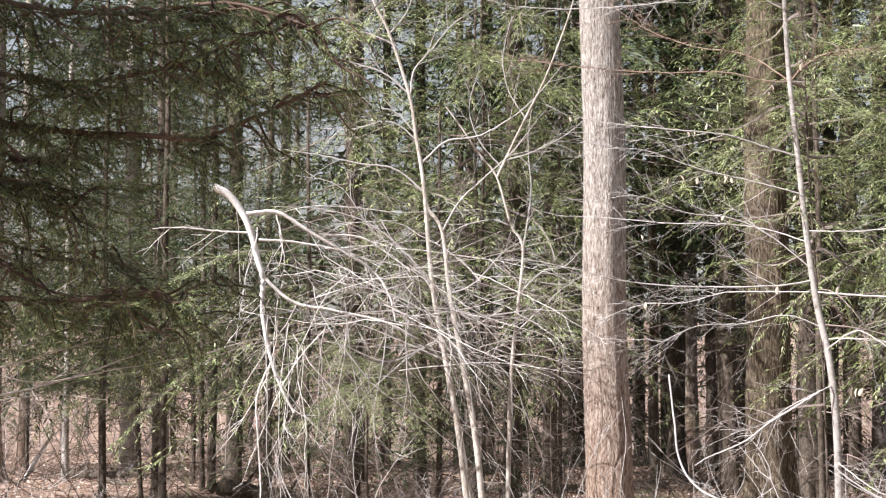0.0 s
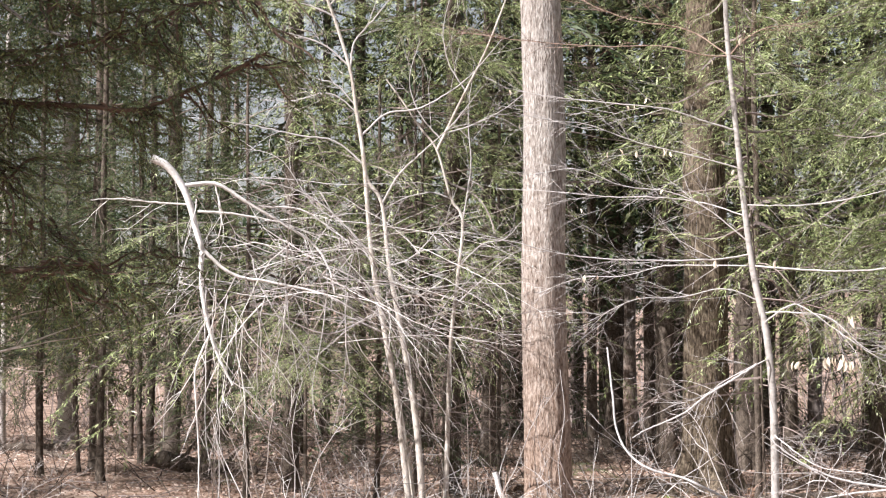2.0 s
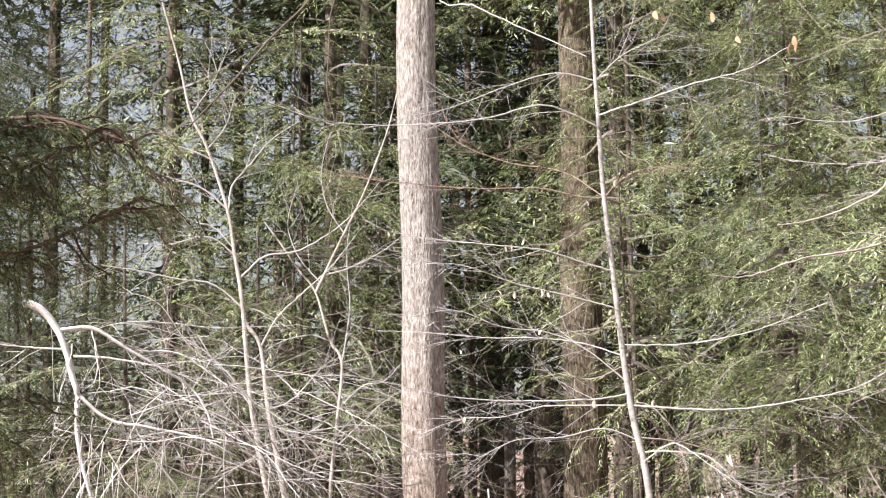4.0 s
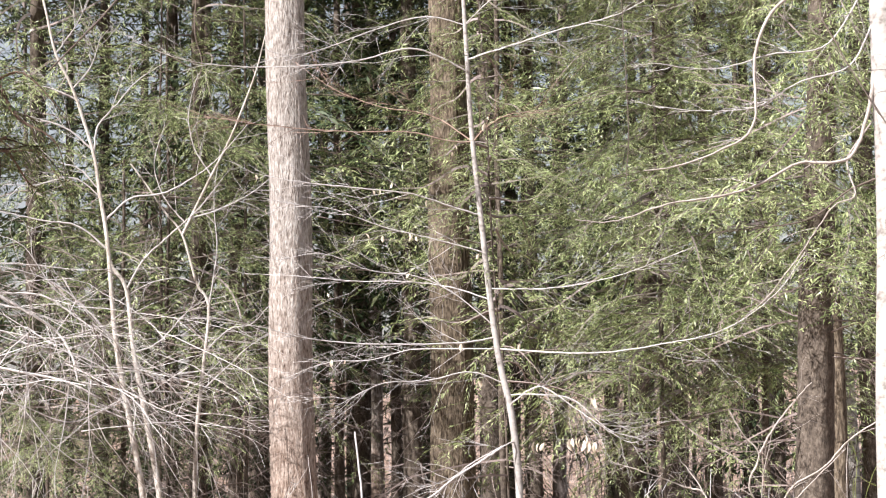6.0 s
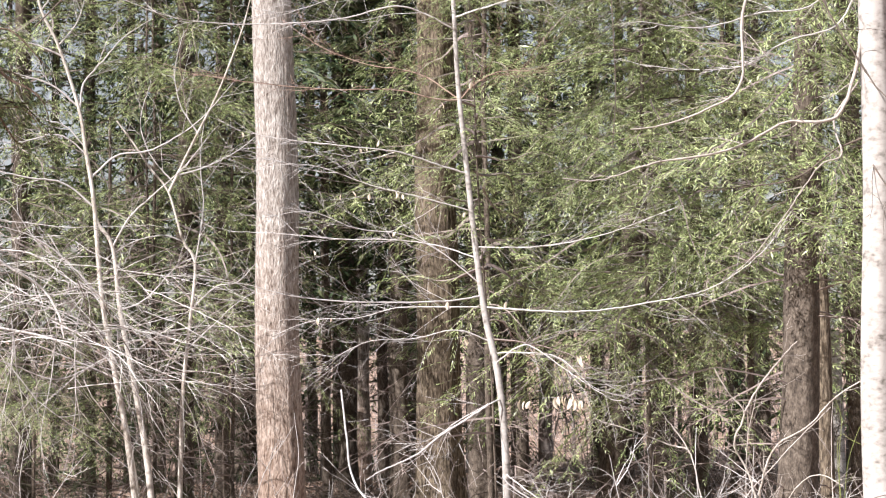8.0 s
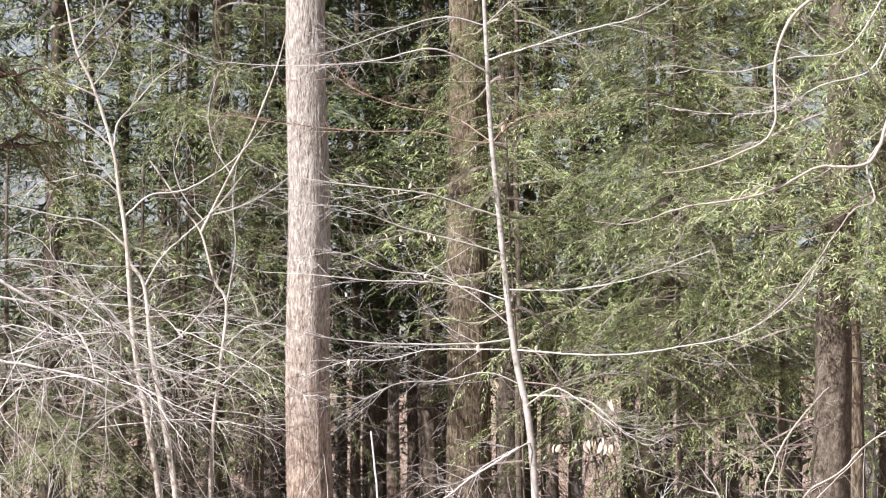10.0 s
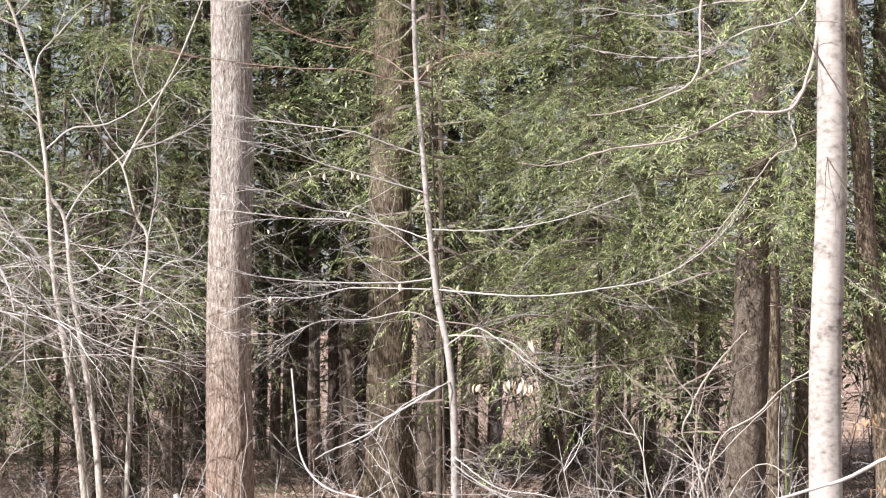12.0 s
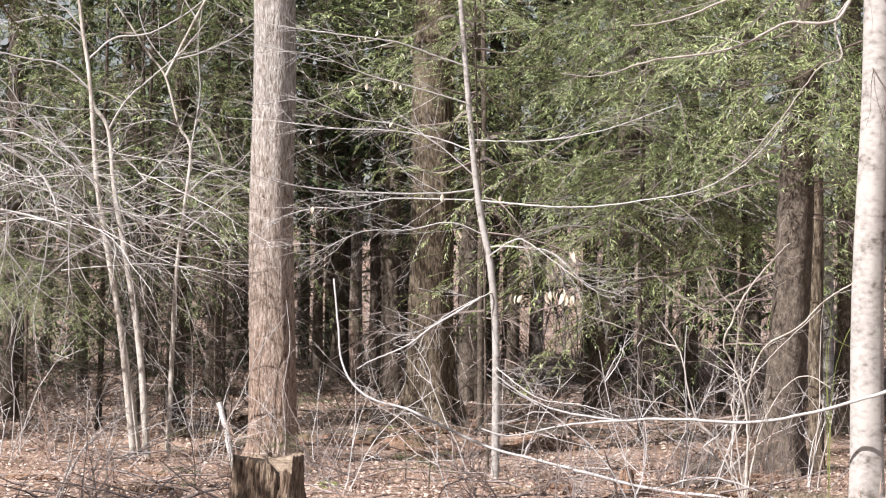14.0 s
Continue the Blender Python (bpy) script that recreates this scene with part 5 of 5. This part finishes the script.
bare_tree(313, 5.06, 20.38, 0.085, 11, BARK_OAK, "slim brown trunk leaning beside a stouter one", lean=(-0.015, 0))
bare_tree(314, 7.36, 29.08, 0.12, 2.85, BARK_BEECH, "pale broken-off snag among darker stems", limbs=0)
bare_tree(315, 5.92, 19.10, 0.115, 12, BARK_OAK, "brown furrowed leaning trunk", lean=(-0.07, 0))
bare_tree(316, 5.91, 41.58, 0.13, 12, BARK_HEMLOCK, GREY)
bare_tree(317, -0.51, 36.00, 0.1, 12, BARK_HEMLOCK, GREY)
bare_tree(318, 0.68, 44.99, 0.14, 12, BARK_HEMLOCK, GREY)
bare_tree(319, 3.04, 34.87, 0.12, 12, BARK_HEMLOCK, GREY)
bare_tree(320, 4.80, 47.76, 0.12, 12, BARK_HEMLOCK, GREY)
for k in range(28):
    rr = rng_of(500 + k)
    a, d = radians(rr.uniform(-26, 22)), rr.uniform(42, 78)
    if a < radians(-12):
        d = max(d, 62)
    bare_tree(600 + k, d * math.sin(a), d * math.cos(a), rr.uniform(0.05, 0.19), rr.uniform(9, 14), FAR_WOOD, "grey trunk in the distant bare wood", lean=(rr.normal(0, 0.02), 0), limbs=5)
SLIM = "thin pale bare sapling by the clearing"
bare_tree(700, -9.75, 23.56, lean=(0.0520, 0), r=0.045, height=5.5, mat=BARK_SAPLING, label=SLIM, limbs=12, name="young_tree")
bare_tree(701, -9.05, 22.23, lean=(0.0927, 0), r=0.036, height=5.0, mat=BARK_SAPLING, label=SLIM, limbs=12, name="young_tree")
bare_tree(702, -9.72, 22.49, lean=(0.1861, 0), r=0.022, height=3.6, mat=BARK_SAPLING, label=SLIM, limbs=10, name="young_tree")
bare_tree(703, -12.02, 28.03, 0.06, 7, BARK_HEMLOCK, "thin dark stem by the clearing")
bare_tree(704, -10.53, 27.02, lean=(-0.1244, 0), r=0.014, height=3.2, mat=BARK_SAPLING, label=SLIM, limbs=8, name="young_tree")


def ragged_snag():
    """A tall rotten stub, split into upright splinters."""
    rng = rng_of(870)
    x, y = -11.38, 27.00
    base = (x, y, gz(x, y) - 0.03)
    t = thing("rotten_snag", base, "ragged reddish-brown rotten snag with splintered top", "stump")
    for k in range(9):
        a, rr = k * 0.7, (0.14 if k else 0.0)
        h = rng.uniform(0.45, 1.05)
        px, py = x + rr * math.cos(a), y + rr * math.sin(a)
        ln = stem([(px, py, base[2]), (px + 0.01, py, base[2] + h * 0.5), (px + rng.normal(0, 0.04), py, base[2] + h)], 0.1, 0.012, n=12)
        v, q = tubes([(ln[0], ln[1] * (1 + rng.normal(0, 0.08, 12)))], 8)
        part("splinter", v, q, WOOD_RUST if k % 3 else STUMP_WOOD, t)


ragged_snag()


def fallen_limb():
    """A dark dead limb arching down to the litter by the dark stem."""
    rng = rng_of(871)
    a = [(-10.27, 26.05, 0.42), (-9.96, 26.17, 0.37), (-9.74, 26.25, 0.28), (-9.50, 26.34, 0.16), (-9.36, 26.39, 0.05), (-9.14, 26.47, -0.02)]
    b = [(-10.27, 26.05, 0.28), (-10.11, 26.11, 0.09), (-9.95, 26.17, 0.01)]
    x, y = a[-1][0], a[-1][1]
    t = thing("fallen_limb", (x, y, gz(x, y)), "dark crooked fallen limb arching over the litter", "branch")
    branch_part("limb", rng, a, 0.026, 0.012, TWIG_DARK, t, "", 7, 0.5, 2, 0.3, tr=0.006)
    branch_part("limb", rng, [a[0]] + b, 0.02, 0.012, TWIG_DARK, t, "", 3, 0.4, 1, 0.3, tr=0.006)
    branch_part("limb", rng, [(-9.60, 25.23, -0.06), (-9.39, 25.31, -0.01), (-9.17, 25.39, -0.06), (-8.99, 25.46, -0.18)], 0.016, 0.008, TWIG_MID, t, "", 3, 0.4, 1, 0.3, tr=0.005)


fallen_limb()


def leaning_pole():
    rng = rng_of(872)
    pts = [(-13.43, 38.21, -0.05), (-13.18, 38.29, 0.35), (-13.00, 38.36, 0.68), (-12.83, 38.41, 0.96)]
    t = thing("leaning_pole", pts[0], "pale dead pole leaning over the sunlit litter", "branch")
    branch_part("pole", rng, [(pts[0][0], pts[0][1], gz(pts[0][0], pts[0][1]) - 0.05)] + pts[1:], 0.055, 0.035, DEADWOOD, t, sides=8)


leaning_pole()


# ---- undergrowth ----
def bramble(seed, height, stems, mat, label):
    """A thin bare bush of a few upright shoots; a model to copy."""
    rng = rng_of(seed)
    t = thing("bare_bush", (0, 0, 0), label, "shrub", "undergrowth at the wood's edge")
    for _ in range(stems):
        a = rng.uniform(0, 6.28)
        ln = shoot(rng, (0.1 * math.cos(a), 0.1 * math.sin(a), -0.03), (rng.normal(0, 0.35), rng.normal(0, 0.35), 1), height * rng.uniform(0.5, 1.1), 0.006, 8, rng.uniform(0, 0.5), 0.11)
        v, q = tubes([ln] + sprays(rng, ln[0], ln[1], 4, height * 0.45, 0.7, 0.0, 2, 0.2, 0.0032), 3)
        part("shoot", v, q, mat, t)
    return t


def scatter_bushes():
    models = [bramble(801, 0.55, 6, TWIG_GREY, "low bare brown bush of thin shoots"), bramble(802, 0.85, 5, TWIG_RED, "reddish bare bush of thin shoots"),
              bramble(803, 1.2, 4, TWIG_GREY, "bare grey bush of tall whips"), bramble(804, 0.4, 7, TWIG_RED, "low tangle of reddish stems"),
              bramble(805, 1.6, 3, TWIG_PALE, "few pale upright whips")]
    rng = rng_of(55)
    spots = []
    for k in range(96):
        if k < 62:
            a, d = radians(rng.uniform(-9, 17)), rng.uniform(13.6, 20)
        elif k < 82:
            a, d = radians(rng.uniform(-16, 17)), rng.uniform(20, 31)
        else:
            a, d = radians(rng.uniform(-24, -16)), rng.uniform(19, 27)
        spots.append((d * math.sin(a), d * math.cos(a)))
    for k, (x, y) in enumerate(spots):
        m = models[int(rng.integers(5))] if k >= 5 else models[k]
        place = pose(x, y, gz(x, y) - 0.01, 0, 0, rng.uniform(0, 360))
        if k < 5:
            m.matrix_basis = place
        else:
            o = copy_thing(m, place)
            s = rng.uniform(0.7, 1.2)
            o.scale = (s, s, s)


scatter_bushes()


def seedling(x, y, seed, size):
    rng = rng_of(seed)
    base = (x, y, gz(x, y) - 0.01)
    t = thing("hemlock_seedling", base, "small dark green hemlock seedling in the litter", "seedling", "seedlings")
    v, q = tubes([shoot(rng, base, (0, 0, 1), 0.8 * size, 0.008, 6, 0, 0.05)], 4)
    part("stem", v, q, TWIG_DARK, t)
    spots = [(rng.uniform(0.08, 0.75) * size, rng.uniform(0, 6.28), 0.17 * size, 0.15) for _ in range(9)]
    crown(rng, lambda z: (x, y, base[2] + z), spots, COARSE, [TWIG_DARK, NEEDLES_DULL_SHADE], t)


for k, (x, y, s) in enumerate([(-0.41, 22.00, 1.0), (-1.30, 16.95, 0.75), (0.73, 16.48, 0.7), (-0.73, 17.99, 0.6), (0.57, 17.49, 0.6), (-5.19, 25.48, 0.9), (-0.56, 18.49, 0.7), (4.00, 23.67, 0.9)]):
    seedling(x, y, 850 + k, s)


def fallen_log(points, r0, r1, mat, label, seed, stubs=2):
    rng = rng_of(seed)
    pts = [(x, y, gz(x, y) + r0 * h) for x, y, h in points]
    t = thing("fallen_log", pts[0], label, "log")
    p, _ = stem(pts, r0, r1, n=26)
    rad = np.linspace(r0, r1, 26) * (1 + 0.1 * np.sin(np.arange(26) * 1.3) + rng.normal(0, 0.05, 26))
    rad[0] *= 0.3
    rad[-1] *= 0.3
    v, q = tubes([(p + rng.normal(0, r0 * 0.06, p.shape), rad)], 12)
    part("log", v, q, mat, t, smooth=True)
    for _ in range(stubs):
        k = int(rng.integers(4, 22))
        v, q = tubes([shoot(rng, p[k], (rng.normal(0, 0.6), rng.normal(0, 0.4), 0.8), rng.uniform(0.15, 0.5), r0 * 0.3, 5, 0, 0.15)], 5)
        part("stub", v, q, mat, t)


fallen_log([(-7.48, 30.60, 1.6), (-7.05, 30.70, 0.9), (-6.23, 30.37, 0.6), (-5.69, 29.96, 0.4)], 0.15, 0.09, BARK_HEMLOCK, "dark rotting fallen log with a broken end", 861, 4)
fallen_log([(-10.48, 34.44, 2.5), (-10.04, 34.05, 1.6), (-9.59, 33.66, 0.5)], 0.05, 0.03, BARK_HEMLOCK, "dark fallen limb propped over the litter", 862)
fallen_log([(3.50, 19.69, 0.6), (4.07, 19.58, 0.8), (4.56, 18.96, 0.6)], 0.09, 0.06, BARK_HEMLOCK, "dark mossy log beneath the trees", 863, 3)
fallen_log([(3.45, 16.14, 0.5), (3.88, 15.73, 0.8), (4.22, 15.43, 0.7)], 0.06, 0.05, BARK_OAK, "weathered grey log near the beech", 864, 2)
fallen_log([(-2.17, 23.40, 0.6), (-1.56, 23.45, 0.8), (-1.14, 23.17, 0.6)], 0.07, 0.05, BARK_OAK, "brown log lying behind the saplings", 865, 2)
fallen_log([(-0.48, 24.00, 0.6), (0.08, 24.00, 0.7), (0.58, 23.99, 0.6)], 0.06, 0.05, BARK_HEMLOCK, "dark log lying in the litter", 866, 2)
fallen_log([(-13.15, 39.89, 0.6), (-11.94, 39.22, 1.0), (-10.65, 38.56, 0.6)], 0.1, 0.07, BARK_HEMLOCK, "fallen log across the far litter", 867, 3)


def wood_chunk(x, y, length, width, turn, seed):
    """A splintered slab of rotten wood, half sunk in the litter."""
    rng = rng_of(seed)
    t = thing("wood_chunk", (x, y, gz(x, y)), "splintered chunk of crumbling red-brown rotten wood", "dead wood", "rotten wood on the litter")
    n, m = 9, 10
    c, s2 = math.cos(turn), math.sin(turn)
    v = []
    for k in range(n):
        u = k / (n - 1)
        end = min(1.0, 4 * u + 0.15, 4 * (1 - u) + 0.15)
        for j in range(m):
            a = 2 * math.pi * j / m
            r = width * end * (1 + 0.3 * math.sin(3 * a + 2 * u * seed) + rng.normal(0, 0.12))
            px, py = length * (u - 0.5) + rng.normal(0, 0.02), r * math.cos(a)
            wx, wy = x + px * c - py * s2, y + px * s2 + py * c
            v.append((wx, wy, gz(wx, wy) + 0.4 * width + 0.75 * r * math.sin(a) + 0.05 * math.sin(5 * u + seed) * width))
    idx = np.arange(n * m).reshape(n, m)
    nx = np.roll(idx, -1, axis=1)
    part("wood", v, np.stack([idx[:-1], nx[:-1], nx[1:], idx[1:]], axis=-1).reshape(-1, 4), (WOOD_RUST, WOOD_RUST, STUMP_WOOD, BARK_HEMLOCK)[seed % 4], t)


chunk_rng = rng_of(869)
for k in range(26):
    cy = chunk_rng.uniform(15.6, 20.5)
    wood_chunk(cy * chunk_rng.uniform(0.09, 0.245), cy, chunk_rng.uniform(0.25, 0.85), chunk_rng.uniform(0.03, 0.085), chunk_rng.normal(0.1, 0.5), 1000 + k)
for k in range(10):
    cy = chunk_rng.uniform(16.0, 22.5)
    wood_chunk(cy * chunk_rng.uniform(-0.16, 0.05), cy, chunk_rng.uniform(0.25, 0.7), chunk_rng.uniform(0.025, 0.055), chunk_rng.normal(0.1, 0.6), 1040 + k)
# Debris behind the trunks; the extra dark pieces also stand for ground shade.
for k in range(24):
    cy = chunk_rng.uniform(22.0, 27.0)
    wood_chunk(cy * chunk_rng.uniform(-0.06, 0.13), cy, chunk_rng.uniform(0.4, 1.5), chunk_rng.uniform(0.05, 0.12), chunk_rng.normal(0.0, 0.6), 1082 + k + (k % 3))


def rotten_stub():
    x, y = 2.54, 17.32
    rng = rng_of(868)
    base = (x, y, gz(x, y) - 0.02)
    t = thing("rotten_stump", base, "crumbling reddish-brown rotten stump", "stump")
    v, q = trunk_mesh(rng, base, 0.22, 0.09, 0.05, (0.1, 0), 0.4, 14, 0.03, 4, 0.12)
    part("wood", v, q, WOOD_RUST, t)


rotten_stub()


def moss_patch(x, y, r, seed):
    rng = rng_of(seed)
    t = thing("moss_cushion", (x, y, gz(x, y)), "low cushion of yellow-green moss", "moss", "moss cushions")
    v, q = [], []
    for k in range(7):
        u = k / 6
        for j in range(18):
            a = j * math.pi / 9
            rr = r * u * (1 + 0.25 * math.sin(3 * a + seed) + rng.normal(0, 0.04))
            px, py = x + rr * math.cos(a), y + 0.8 * rr * math.sin(a)
            v.append((px, py, gz(px, py) + 0.07 * (1 - u * u) - 0.01 + rng.normal(0, 0.004)))
    for k in range(6):
        for j in range(18):
            q.append((k * 18 + j, (k + 1) * 18 + j, (k + 1) * 18 + (j + 1) % 18, k * 18 + (j + 1) % 18))
    part("cushion", v, q, MOSS, t, smooth=True)


moss_patch(-0.15, 17.00, 0.16, 1)
moss_patch(0.34, 24.50, 0.2, 2)
moss_patch(0.60, 24.99, 0.18, 3)


# ---- loose litter ----
def litter():
    """Fallen leaves, thick over the lit floor."""
    rng = rng_of(66)
    n = 75000
    a = np.radians(rng.uniform(-25, 19, n))
    d = 13.0 * (62.0 / 13.0) ** (rng.random(n) ** 1.25)
    x, y = d * np.sin(a), d * np.cos(a)
    z = np.array([gz(px, py) for px, py in zip(x, y)])
    size = rng.uniform(0.015, 0.036, n) * np.clip(d / 22.0, 0.9, 2.2)
    th = rng.uniform(0, 6.28, n)
    nrm = np.stack([rng.normal(0, 0.34, n), rng.normal(-0.1, 0.34, n), np.ones(n)], axis=1)
    nrm /= np.linalg.norm(nrm, axis=1, keepdims=True)
    u = np.stack([np.cos(th), np.sin(th), np.zeros(n)], axis=1)
    u -= nrm * (u * nrm).sum(axis=1, keepdims=True)
    w = np.cross(nrm, u)
    c0 = np.stack([x, y, z + 0.02 + rng.random(n) * 0.025], axis=1)
    L = size[:, None]
    bend = nrm * L * rng.normal(0.15, 0.25, (n, 1))
    v = np.stack([c0 - u * L + bend, c0 - w * L * 0.6, c0 + u * L + bend, c0 + w * L * 0.6], axis=1).reshape(-1, 3)
    tagged(new("leaf_litter", mesh_of("leaf_litter", v, np.arange(4 * n).reshape(-1, 4), [LITTER])), "loose fallen leaves, tan, pinkish and brown", "leaves", kind="stuff")


def sticks():
    rng = rng_of(67)
    lines = []
    for _ in range(1500):
        a, d = radians(rng.uniform(-24, 18)), 13.2 + 34 * rng.random() ** 1.6
        x, y = d * math.sin(a), d * math.cos(a)
        b = rng.uniform(0, 6.28)
        lines.append(shoot(rng, (x, y, gz(x, y) + 0.03), (math.cos(b), math.sin(b), rng.normal(0.1, 0.15)), rng.uniform(0.25, 1.2), rng.uniform(0.004, 0.013), 5, 0.2, 0.15))
    v, q = tubes(lines, 4)
    tagged(new("fallen_twigs", mesh_of("fallen_twigs", v, q, [TWIG_GREY])), "dead twigs and sticks strewn over the litter", "twigs", kind="stuff")


def brush():
    """Thin bare growth, deep in the wood and beyond it."""
    rng = rng_of(68)
    near, far = [], []
    for k in range(1600):
        a = radians(rng.uniform(-26, 21))
        d = rng.uniform(25, 44) if k < 600 else rng.uniform(48, 95)
        x, y = d * math.sin(a), d * math.cos(a)
        h = rng.uniform(0.8, 3.2) if k < 600 else rng.uniform(2, 7)
        lie = 0.7 if k < 600 else 0.25
        ln = shoot(rng, (x, y, gz(x, y) - 0.02), (rng.normal(0, lie), rng.normal(0, lie), 1), h, 0.008 if k < 600 else 0.02, 5, 0.9 if k < 600 else 0.1, 0.16)
        (near if k < 600 else far).append(ln)
        (near if k < 600 else far).extend(sprays(rng, ln[0], ln[1], 5, h * 0.3, 0.8, 0.1, 1, 0.2, 0.004 if k < 600 else 0.011))
    for name, lines, mat, label in (("thicket", near, TWIG_DARK, "tangle of thin bare shoots in the shade"), ("distant_thicket", far, FAR_TWIG, "far bare thicket beyond the hemlocks")):
        v, q = tubes(lines, 3)
        tagged(new(name, mesh_of(name, v, q, [mat])), label, "thicket", kind="stuff")


litter()
sticks()
brush()
